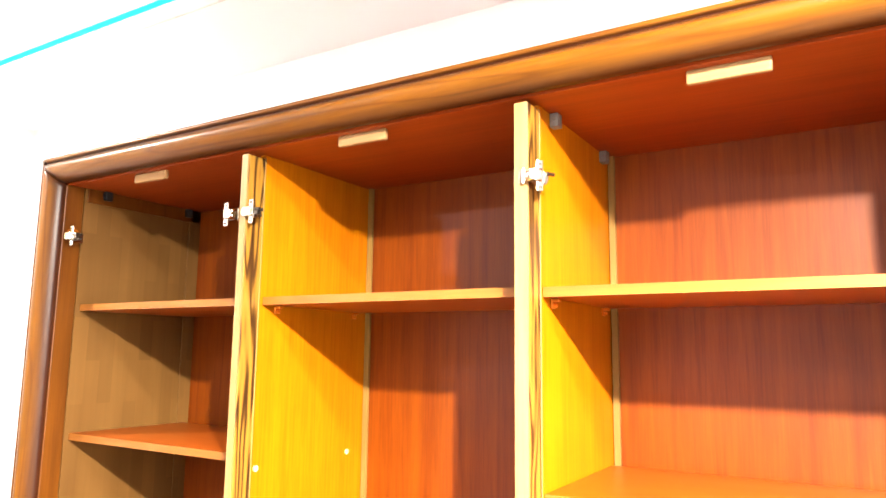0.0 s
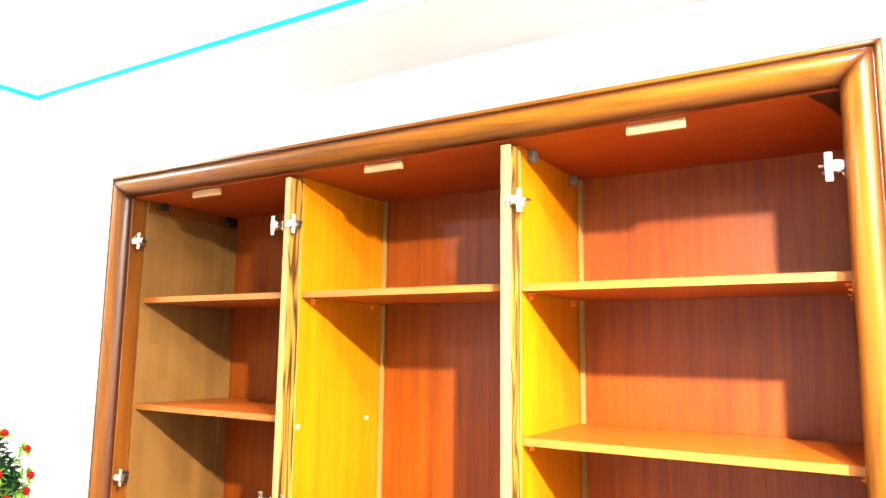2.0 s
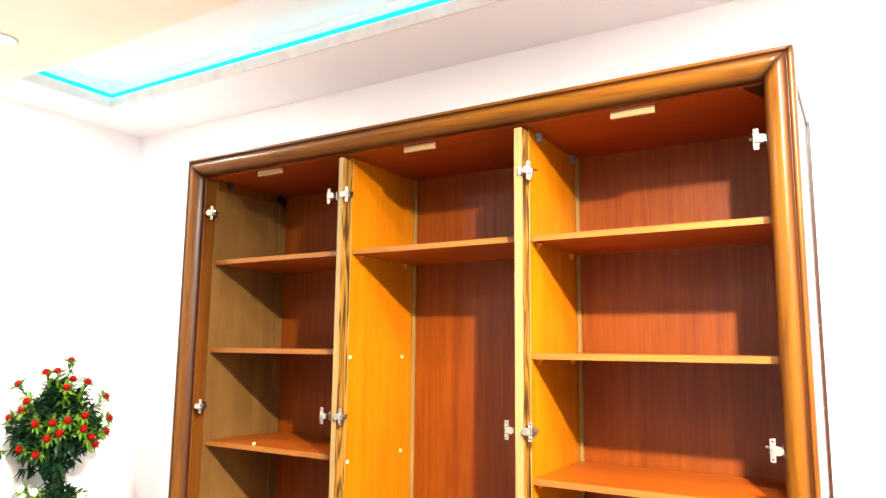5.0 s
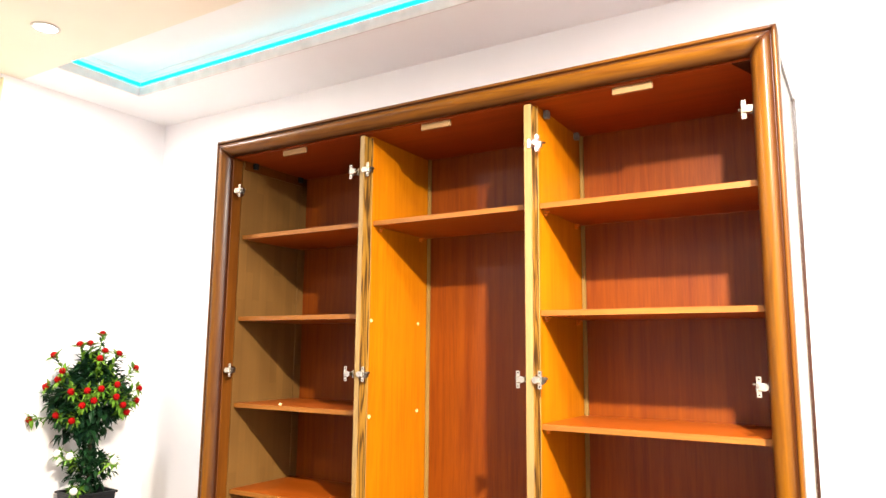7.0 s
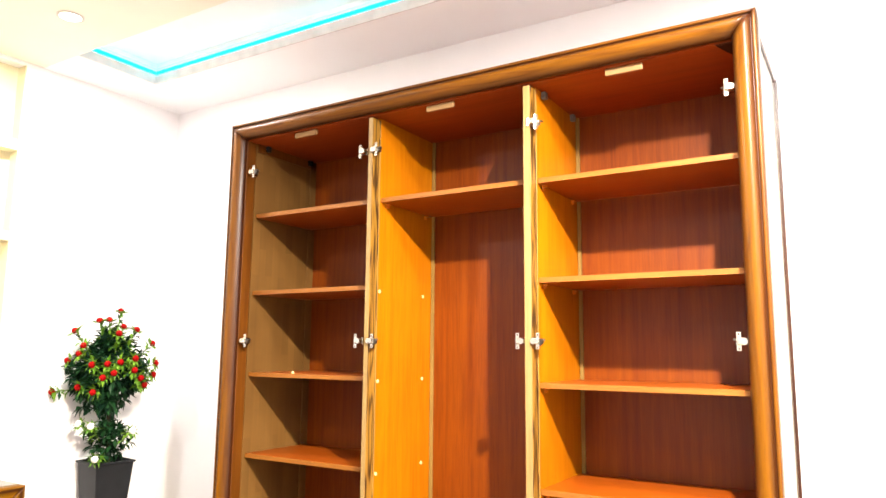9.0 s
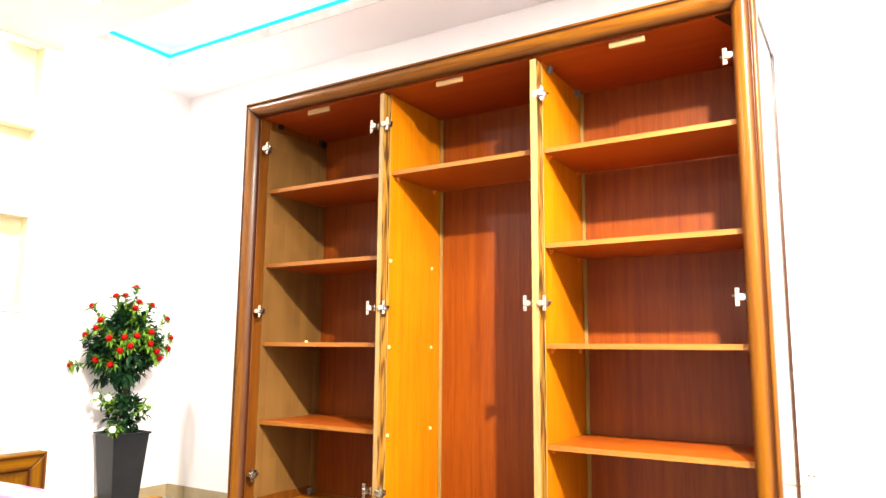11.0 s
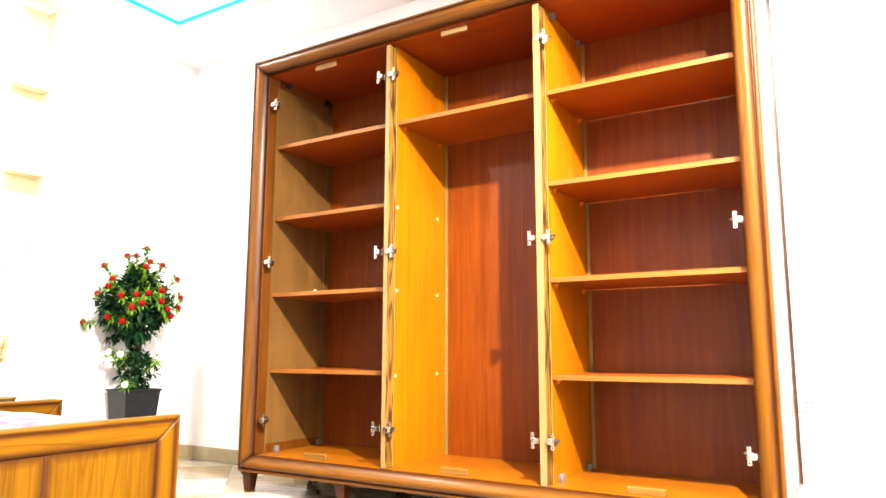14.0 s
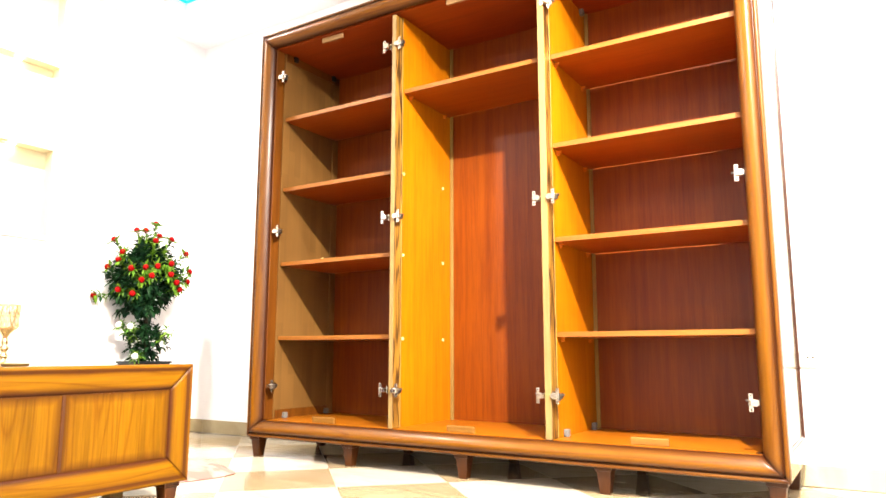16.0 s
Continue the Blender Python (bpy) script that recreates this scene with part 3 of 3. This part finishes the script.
def leg_mesh(top=0.06, foot=0.038, h=0.102):
    bm = bmesh.new()
    r = bmesh.ops.create_cube(bm, size=1, matrix=Matrix.Translation((0, 0, h / 2)))
    for v in r["verts"]:
        k = top if v.co.z > h / 2 else foot
        v.co = (v.co.x * k, v.co.y * k, h * (v.co.z > h / 2))
    bmesh.ops.bevel(bm, geom=list(bm.edges), offset=0.004, segments=2, affect="EDGES", profile=0.5)
    box(-top / 2 - 0.003, top / 2 + 0.003, -top / 2 - 0.003, top / 2 + 0.003, h - 0.018, h, 0.003, bm)
    return bm


leg_data = mesh_of(leg_mesh(), leg_wood)
for x in (0.038, 0.64, 1.25, 1.86, 2.445):
    for y in (0.045, 0.515):
        ob = new("leg", leg_data)
        ob.parent, ob.location = wardrobe, (x, y, 0)
part("base_frame", box(0.02, WX - 0.03, 0.041, 0.55, 0.1, 0.1145), dark_wood, wardrobe)

# ---- bed ----
BX, BY0, BY1, BZ0, BZ1 = 0.727, -2.56, -0.931, 0.088, 0.479
bed = thing("bed", (BX, BY1, 0), "amber wooden bed with a framed panel footboard", "bed")
foot = part("footboard", box(-0.04, -0.012, BY0 - BY1 + 0.003, -0.003, BZ0 + 0.003, BZ1 - 0.003), bed_y, bed)
BL, BH = BY1 - BY0, BZ1 - BZ0
BPRO = [(0, -0.045), (0, -0.004), (0.003, 0.0), (0.014, 0.0), (0.02, -0.004), (0.03, -0.002), (0.06, -0.004), (0.076, -0.007), (0.083, -0.011), (0.085, -0.018)]
part("foot_rail", moulding(BL, BPRO, lambda s, d, q: (q, -s, BZ1 - d), 0.085), bed_y, foot, "burnished top rail")
part("foot_rail", moulding(BL, BPRO, lambda s, d, q: (q, -s, BZ0 + d), 0.085), bed_y, foot)
part("foot_stile", moulding(BH, BPRO, lambda s, d, q: (q, -d, BZ0 + s), 0.085), bed_z, foot)
part("foot_stile", moulding(BH, BPRO, lambda s, d, q: (q, -BL + d, BZ0 + s), 0.085), bed_z, foot)


def framed_panel(y0, y1, z0, z1, x, mat):
    """A flat panel whose UV u is the distance from its rim."""
    bm = bmesh.new()
    uv = bm.loops.layers.uv.new("UVMap")
    ins = 0.045
    o = [bm.verts.new((x, y, z)) for y, z in ((y0, z0), (y1, z0), (y1, z1), (y0, z1))]
    i = [bm.verts.new((x + 0.001, y, z)) for y, z in ((y0 + ins, z0 + ins), (y1 - ins, z0 + ins), (y1 - ins, z1 - ins), (y0 + ins, z1 - ins))]
    b = [bm.verts.new((x - 0.008, v.co.y, v.co.z)) for v in o]
    u = {v: 0.0 for v in o + b} | {v: ins for v in i}
    bm.faces.new(i), bm.faces.new(b[::-1])
    for k in range(4):
        bm.faces.new((o[k], o[(k + 1) % 4], i[(k + 1) % 4], i[k]))
        bm.faces.new((b[k], b[(k + 1) % 4], o[(k + 1) % 4], o[k]))
    for f in bm.faces:
        for loop in f.loops:
            loop[uv].uv = (u[loop.vert], 0.5)
    return bm


pw = (BL - 0.17) / 4
for k in range(4):
    y1 = -0.085 - k * pw
    part("panel", framed_panel(y1 - pw + 0.007, y1 - 0.0, BZ0 + 0.085, BZ1 - 0.085, -0.011, bed_panel), bed_panel, foot, "panel with dark burnished rim")
    if k:
        part("mullion", box(-0.0115, -0.0095, y1 - 0.001, y1 + 0.0085, BZ0 + 0.085, BZ1 - 0.085), leg_wood, foot)
for y in (-0.05, -BL + 0.05):
    ob = new("leg", leg_data)
    ob.parent, ob.location = bed, (-0.045, y, -0.012)
    ob.scale = (0.9, 0.9, 1)
for y in (-0.05, -BL + 0.02):
    part("side_rail", box(X_LEFT - BX + 0.1, -0.042, y, y + 0.03, 0.14, 0.34, 0.004), bed_y, bed)
part("inner_leg", box(-0.27, -0.22, -0.14, -0.09, 0.0, 0.2, 0.003), pale_wood, bed, "plain pale support leg")
part("slat_base", box(X_LEFT - BX + 0.1, -0.043, -BL + 0.05, -0.05, 0.2, 0.235), pale_wood, bed)
part("headboard", box(X_LEFT - BX + 0.02, X_LEFT - BX + 0.08, -BL, 0, 0.1, 0.95, 0.01), bed_y, bed)

# quilt over the mattress
def soft_slab(x0, x1, y0, y1, z0, z1, amp, nx=44, ny=36):
    bm = bmesh.new()
    top = [[None] * (ny + 1) for _ in range(nx + 1)]
    for i in range(nx + 1):
        for j in range(ny + 1):
            x, y = x0 + (x1 - x0) * i / nx, y0 + (y1 - y0) * j / ny
            e = min(x - x0, x1 - x, y - y0, y1 - y)
            drop = 0.05 * max(0.0, 1 - e / 0.07) ** 2
            z = z1 - drop + amp * (noise.noise((x * 4, y * 7, 0.3)) + 0.5 * noise.noise((x * 11, y * 15, 2.0)))
            top[i][j] = bm.verts.new((x, y, z))
    rim = [top[i][0] for i in range(nx + 1)] + [top[nx][j] for j in range(1, ny + 1)] + [top[i][ny] for i in range(nx - 1, -1, -1)] + [top[0][j] for j in range(ny - 1, 0, -1)]
    low = [bm.verts.new((v.co.x, v.co.y, z0)) for v in rim]
    for i in range(nx):
        for j in range(ny):
            bm.faces.new((top[i][j], top[i + 1][j], top[i + 1][j + 1], top[i][j + 1])).smooth = True
    for k in range(len(rim)):
        bm.faces.new((rim[k], rim[(k + 1) % len(rim)], low[(k + 1) % len(rim)], low[k]))
    bm.faces.new(low)
    return bm


mattress = tagged(part("mattress", box(X_LEFT + 0.1, BX - 0.06, BY0 + 0.06, BY1 - 0.06, 0.236, 0.4, 0.03), spread_cloth), "mattress under a pink and white spread", "mattress")
tagged(part("bedspread", soft_slab(X_LEFT + 0.1, BX - 0.05, BY0 + 0.055, BY1 - 0.02, 0.401, 0.455, 0.008), spread_cloth), "crumpled pink and white bedspread on the bed", "bedspread")

# bedside rug, a soft sheet with a ragged pile
def rug_mesh():
    bm = bmesh.new()
    rings = []
    for r in range(9):
        k = r / 8
        ring = []
        for a in range(64):
            t = 2 * math.pi * a / 64
            wob = 1 + 0.05 * noise.noise((3 * math.cos(t), 3 * math.sin(t), 1.0))
            x, y = k * wob * 0.52 * math.copysign(abs(math.cos(t)) ** 0.6, math.cos(t)), k * wob * 0.24 * math.copysign(abs(math.sin(t)) ** 0.6, math.sin(t))
            z = 0.028 * (1 - k ** 6) + 0.006 * noise.noise((x * 40, y * 40, 0))
            ring.append(bm.verts.new((x, y, max(0.002, z))))
        rings.append(ring)
    for p, q in zip(rings, rings[1:]):
        for a in range(64):
            if p is rings[0]:
                continue
            bm.faces.new((p[a], p[(a + 1) % 64], q[(a + 1) % 64], q[a])).smooth = True
    bm.faces.new(rings[1])
    bm.faces.new([bm.verts.new((v.co.x, v.co.y, 0.001)) for v in rings[-1]])
    for v in rings[0]:
        bm.verts.remove(v)
    return bm


rug = tagged(part("rug", rug_mesh(), rug_pile), "pink shaggy bedside rug on the marble floor", "rug")
rug.matrix_world = pose(-0.15, -0.45, 0.001, 0, 0, -12)

# ---- nightstand and what stands on it ----
NX, NYR, NZT = -0.8, -0.455, 0.447
stand = thing("nightstand", (NX, NYR, 0), "amber wooden nightstand with a framed front", "nightstand")
NWD, NDP = 0.44, 0.42
part("carcass", box(-NDP, -0.02, -NWD + 0.004, -0.004, 0.09, NZT - 0.004, 0.003), bed_y, stand)
part("front_rail", moulding(NWD, BPRO, lambda s, d, q: (q, -s, NZT - d), 0.085), bed_y, stand)
part("front_rail", moulding(NWD, BPRO, lambda s, d, q: (q, -s, 0.09 + d), 0.085), bed_y, stand)
part("front_stile", moulding(NZT - 0.09, BPRO, lambda s, d, q: (q, -d, 0.09 + s), 0.085), bed_z, stand)
part("front_stile", moulding(NZT - 0.09, BPRO, lambda s, d, q: (q, -NWD + d, 0.09 + s), 0.085), bed_z, stand)
part("drawer_front", framed_panel(-NWD + 0.085, -0.085, 0.175, NZT - 0.085, -0.011, bed_panel), bed_panel, stand)
part("top", box(-NDP, -0.047, -NWD + 0.006, -0.006, NZT - 0.0035, NZT + 0.003, 0.002), side_wood, stand, "glossy top")
for x in (-0.05, -NDP + 0.05):
    for y in (-0.05, -NWD + 0.05):
        ob = new("leg", leg_data)
        ob.parent, ob.location, ob.scale = stand, (x, y, -0.01), (0.8, 0.8, 1)

candle = thing("candle_holder", (-1.1, -0.667, NZT + 0.0035), "gold metal candle holder with lattice cup on the nightstand", "candle holder")
part("base", lathe([(0.052, 0.0), (0.052, 0.008), (0.03, 0.016), (0.014, 0.03), (0.02, 0.045), (0.022, 0.055), (0.012, 0.068), (0.02, 0.082), (0.024, 0.094), (0.012, 0.108), (0.018, 0.12), (0.014, 0.134),
                    (0.012, 0.15), (0.03, 0.172), (0.054, 0.192), (0.056, 0.198)]), brass, candle, smooth=True)
bm = bmesh.new()
for k in range(16):
    a = 2 * math.pi * k / 16
    for turn in (0.4, -0.4):
        cyl(bm, (0.056 * math.cos(a), 0.056 * math.sin(a), 0.198), (0.059 * math.cos(a + turn), 0.059 * math.sin(a + turn), 0.315), 0.003, seg=6)
for z, rr in ((0.2, 0.056), (0.257, 0.0575), (0.315, 0.059)):
    for k in range(24):
        a, b2 = 2 * math.pi * k / 24, 2 * math.pi * (k + 1) / 24
        cyl(bm, (rr * math.cos(a), rr * math.sin(a), z), (rr * math.cos(b2), rr * math.sin(b2), z), 0.004, seg=6)
part("lattice_cup", bm, brass, candle)
part("candle", lathe([(0.046, 0.199), (0.047, 0.28), (0.044, 0.286), (0.004, 0.284)]), plastic_white, candle, "cream pillar candle")
tray = thing("wicker_tray", (-0.93, -0.69, NZT + 0.0035), "small tan woven tray lying on the nightstand", "tray")
part("rim", lathe([(0.001, 0.0), (0.055, 0.0), (0.066, 0.012), (0.063, 0.015), (0.052, 0.005), (0.001, 0.004)]), batten_wood, tray)

# ---- potted flowering shrub ----
PX, PY = -1.073, 0.137
plant = thing("potted_plant", (PX, PY, 0), "artificial shrub with red and white flowers in a black pot", "potted plant")


def pot_mesh(h=0.468, top=0.218, foot=0.15, wall=0.008):
    bm = bmesh.new()
    levels = [(foot, 0), (top, h - 0.012), (top + 0.018, h - 0.012), (top + 0.018, h), (top - wall, h), (top - 0.03, h - 0.05)]
    rings = []
    for w, z in levels:
        rings.append([bm.verts.new((w / 2 * sx, w / 2 * sy, z)) for sx, sy in ((-1, -1), (1, -1), (1, 1), (-1, 1))])
    for p, q in zip(rings, rings[1:]):
        for k in range(4):
            bm.faces.new((p[k], p[(k + 1) % 4], q[(k + 1) % 4], q[k]))
    bm.faces.new(rings[0]), bm.faces.new(rings[-1])
    bmesh.ops.bevel(bm, geom=list(bm.edges), offset=0.0025, segments=1, affect="EDGES", profile=0.5)
    return bm


pot = part("pot", pot_mesh(), plastic_black, plant, "tall square tapered black plastic pot")
pot.rotation_euler = (0, 0, radians(-6))
soil = part("soil", box(-0.092, 0.092, -0.092, 0.092, 0.4, 0.43, 0.004), soil_mat, plant)
soil.rotation_euler = (0, 0, radians(-6))
rnd = random.Random(5)
bm = bmesh.new()
prev = Vector((0, 0, 0.42))
for k in range(6):
    nxt = Vector((0.012 * math.sin(k * 1.7), 0.012 * math.cos(k * 2.1), 0.42 + 0.12 * (k + 1)))
    cyl(bm, prev, nxt, 0.016 - 0.0018 * k, 0.0145 - 0.0018 * k, 8)
    prev = nxt
part("trunk", bm, bark, plant, "thin twisted trunk")


def leaf(bm, root, way, length, width, fold=0.25):
    way = way.normalized()
    side = way.cross(Vector((0, 0, 1)))
    side = side.normalized() if side.length > 0.05 else Vector((1, 0, 0))
    up = side.cross(way)
    mid = root + way * length * 0.5 - up * length * 0.04
    tip = root + way * length - up * length * 0.16
    a, b, m, t = (bm.verts.new(c) for c in (root, mid + side * width / 2 + up * fold * width, mid, tip))
    c = bm.verts.new(mid - side * width / 2 + up * fold * width)
    bm.faces.new((a, b, m)), bm.faces.new((m, b, t)), bm.faces.new((a, m, c)), bm.faces.new((m, t, c))


def cluster(bm, place, out, n, length, width, spread=0.9):
    for _ in range(n):
        w = out + Vector((rnd.gauss(0, spread), rnd.gauss(0, spread), rnd.gauss(0, spread)))
        leaf(bm, place, w, length * rnd.uniform(0.7, 1.25), width * rnd.uniform(0.75, 1.2))


green, lime, twig = bmesh.new(), bmesh.new(), bmesh.new()
CROWN = Vector((0.0, -0.02, 0.975))
for _ in range(330):
    d = Vector((rnd.gauss(0, 1), rnd.gauss(0, 1), rnd.gauss(0, 1))).normalized()
    r = rnd.uniform(0.35, 1.0) ** 0.5
    p = CROWN + Vector((d.x * 0.165 * (1.15 - 0.5 * max(0, d.z)), d.y * 0.165 * (1.15 - 0.5 * max(0, d.z)), d.z * 0.22)) * r * (1 + 0.3 * noise.noise(d * 2.1))
    cluster(green, p, d, 5, 0.064, 0.034)
for _ in range(80):
    d = Vector((rnd.gauss(0, 1), rnd.gauss(0, 1), rnd.gauss(0, 1))).normalized()
    p = Vector((0.01, 0, 0.58)) + Vector((d.x * 0.12, d.y * 0.12, d.z * 0.11)) * rnd.uniform(0.4, 1)
    cluster(green, p, d, 4, 0.055, 0.026)
for _ in range(40):
    cluster(green, Vector((rnd.uniform(-0.03, 0.03), rnd.uniform(-0.03, 0.03), rnd.uniform(0.44, 0.8))), Vector((0, 0, 0.2)), 4, 0.06, 0.026)

# flower heads on twigs: across the view, height, reach towards the viewer
VIEW_SIDE, VIEW_FRONT = Vector((0.58, 0.815, 0)), Vector((0.815, -0.58, 0))
HEADS = [(0.02, 1.325, 0.0), (-0.085, 1.265, 0.08), (-0.035, 1.27, 0.06), (0.045, 1.23, 0.12), (0.025, 1.19, 0.19), (0.115, 1.215, 0.1), (-0.21, 1.205, 0.05), (-0.155, 1.12, 0.13),
         (-0.235, 1.035, 0.06), (-0.175, 1.075, 0.12), (0.205, 1.135, 0.06), (0.23, 1.02, 0.08), (-0.02, 1.02, 0.24), (0.045, 1.03, 0.24), (0.12, 1.05, 0.22), (-0.1, 1.015, 0.21), (0.015, 0.97, 0.26),
         (-0.04, 0.945, 0.25), (0.12, 0.985, 0.23), (0.175, 0.9, 0.17), (-0.165, 0.89, 0.16), (-0.085, 0.865, 0.22), (-0.3, 0.86, 0.05), (0.155, 0.94, 0.2), (0.22, 0.955, 0.1)]


def head_mesh(r, mat, petals):
    bm = bmesh.new()
    r2 = random.Random(3)
    for k in range(petals):
        z = 1 - 1.7 * (k + 0.5) / petals
        a = k * 2.399
        d = Vector((math.cos(a) * math.sqrt(max(0, 1 - z * z)), math.sin(a) * math.sqrt(max(0, 1 - z * z)), z))
        s = d.orthogonal().normalized()
        t = d.cross(s)
        w = r * 0.62
        c = d * r * r2.uniform(0.88, 1.05)
        q = [bm.verts.new(c + s * w * x + t * w * y + d * r * h) for x, y, h in ((-1, -0.5, -0.25), (0, -1, -0.2), (1, -0.4, -0.22), (0.7, 0.8, -0.15), (-0.6, 0.9, -0.18))]
        m = bm.verts.new(c + d * r * 0.08)
        for i in range(5):
            bm.faces.new((q[i], q[(i + 1) % 5], m))
    bmesh.ops.create_icosphere(bm, subdivisions=1, radius=r * 0.82)
    return mesh_of(bm, mat)


red_head, white_head = head_mesh(0.018, petal_red, 16), head_mesh(0.019, petal_white, 16)


def put_head(name, data, side, z, front, label):
    p = VIEW_SIDE * side + VIEW_FRONT * front + Vector((0, 0, z))
    out = (p - CROWN) if z > 0.75 else (p - Vector((0, 0, 0.56)))
    out = out.normalized()
    ob = new(name, data)
    ob.parent, ob.location, ob["label"] = plant, p, label
    ob.rotation_mode = "QUATERNION"
    ob.rotation_quaternion = out.to_track_quat("Z", "Y")
    ob.scale = (1, 1, 1) if name == "red_flower" else (1.05, 1.05, 0.9)
    root = p - out * 0.11 - Vector((0, 0, 0.03))
    cyl(twig, root, p, 0.003, 0.0022, 6)
    for k in range(9):
        a = k * 2 * math.pi / 9
        s = out.orthogonal().normalized()
        t = out.cross(s)
        leaf(lime, p - out * 0.016, out * 0.45 + s * math.cos(a) + t * math.sin(a), 0.056 * rnd.uniform(0.8, 1.2), 0.02)
    for k in range(15):
        q = root.lerp(p, rnd.uniform(0.1, 0.8))
        leaf(lime if k % 3 else green, q, out * 0.6 + Vector((rnd.gauss(0, 0.7), rnd.gauss(0, 0.7), rnd.gauss(0, 0.7))), 0.055, 0.019)


for side, z, front in HEADS:
    put_head("red_flower", red_head, side, z, front, "red rose-like flower head")
for side, z, front in ((-0.15, 0.685, 0.1), (-0.085, 0.675, 0.15), (0.13, 0.65, 0.21), (-0.05, 0.5, 0.19)):
    put_head("white_flower", white_head, side, z, front, "white flower head")
tagged(part("foliage", green, leaf_dark, plant, "dense dark green leaves"), kind="stuff")
tagged(part("sprig", lime, leaf_lime, plant, "bright green sprigs round the flowers"), kind="stuff")
tagged(part("twig", twig, leaf_lime, plant), kind="stuff")

# ---- wall socket ----
sock = thing("wall_socket", (2.527, Y_BACK, 0.5), "white plastic wall socket", "socket")
part("plate", box(-0.04, 0.04, -0.01, 0, -0.04, 0.04, 0.004), plastic_white, sock)
part("insert", lathe([(0.024, 0), (0.024, 0.005), (0.02, 0.005), (0.018, -0.002)], 20), socket_shade, sock, "shaded round socket well").matrix_local = pose(0, -0.0095, 0, 90)
for x in (-0.009, 0.009):
    part("contact_hole", cyl(bmesh.new(), (x, -0.0135, 0), (x, -0.009, 0), 0.0045, seg=8), gunmetal, sock)

# ---- skirting and floor tiles ----
skirt_n = tagged(part("baseboard_north", box(X_LEFT, X_RIGHT, Y_BACK - 0.006, Y_BACK - 0.001, 0, 0.083), grout), "beige marble tile skirting", "skirting", kind="structure")
skirt_w = tagged(part("baseboard_west", box(X_LEFT + 0.001, X_LEFT + 0.006, Y_FRONT, Y_BACK - 0.012, 0, 0.083), grout), "beige marble tile skirting", "skirting", kind="structure")
piece = mesh_of(box(0, 0.437, -0.0045, 0.0, 0.003, 0.085, 0.001, segments=1), skirt_mat)
for k in range(13):
    ob = new("skirting_tile", piece)
    ob.parent, ob.location = skirt_n, (X_LEFT + 0.011 + (2.631 + 1.5 - 9 * 0.44 - 0.44) + k * 0.44, Y_BACK - 0.0065, 0)
for k in range(11):
    ob = new("skirting_tile", piece)
    ob.parent, ob.matrix_local = skirt_w, pose(X_LEFT + 0.0065, Y_BACK - 0.012 - (k + 1) * 0.44, 0, 0, 0, 90)

floor = tagged(part("floor", box(X_LEFT - 0.1, X_RIGHT + 0.1, Y_FRONT - 0.1, Y_BACK + 0.1, -0.1, -0.004), grout), "checkered cream and beige marble tile floor", "floor", kind="structure")
TS, TX, TY = 0.445, 0.608, -0.07


def clip(poly):
    for axis, lim, sign in ((0, X_LEFT, 1), (0, X_RIGHT, -1), (1, Y_FRONT, 1), (1, Y_BACK, -1)):
        out = []
        for p, q in zip(poly, poly[1:] + poly[:1]):
            a, b = sign * (p[axis] - lim), sign * (q[axis] - lim)
            if a >= 0:
                out.append(p)
            if a * b < 0:
                k = a / (a - b)
                out.append((p[0] + k * (q[0] - p[0]), p[1] + k * (q[1] - p[1])))
        poly = out
        if len(poly) < 3:
            return []
    return poly


h = math.sqrt(0.5)
for i in range(-14, 15):
    for j in range(-14, 15):
        g = 0.0015
        corner = [((i + a) * TS + (g if a == 0 else -g), (j + b) * TS + (g if b == 0 else -g)) for a, b in ((0, 0), (1, 0), (1, 1), (0, 1))]
        quad = [(TX - h * u + h * v, TY - h * u - h * v) for u, v in corner]
        quad = clip(quad)
        if not quad:
            continue
        cx, cy = sum(p[0] for p in quad) / len(quad), sum(p[1] for p in quad) / len(quad)
        bm = bmesh.new()
        top = [bm.verts.new((x - cx, y - cy, 0)) for x, y in quad]
        low = [bm.verts.new((x - cx, y - cy, -0.0038)) for x, y in quad]
        bm.faces.new(top), bm.faces.new(low[::-1])
        for k in range(len(quad)):
            bm.faces.new((top[k], low[k], low[(k + 1) % len(quad)], top[(k + 1) % len(quad)]))
        ob = new("tile", mesh_of(bm, tile_dark if (i + j) % 2 == 0 else tile_light))
        ob.parent, ob.location = floor, (cx, cy, 0)
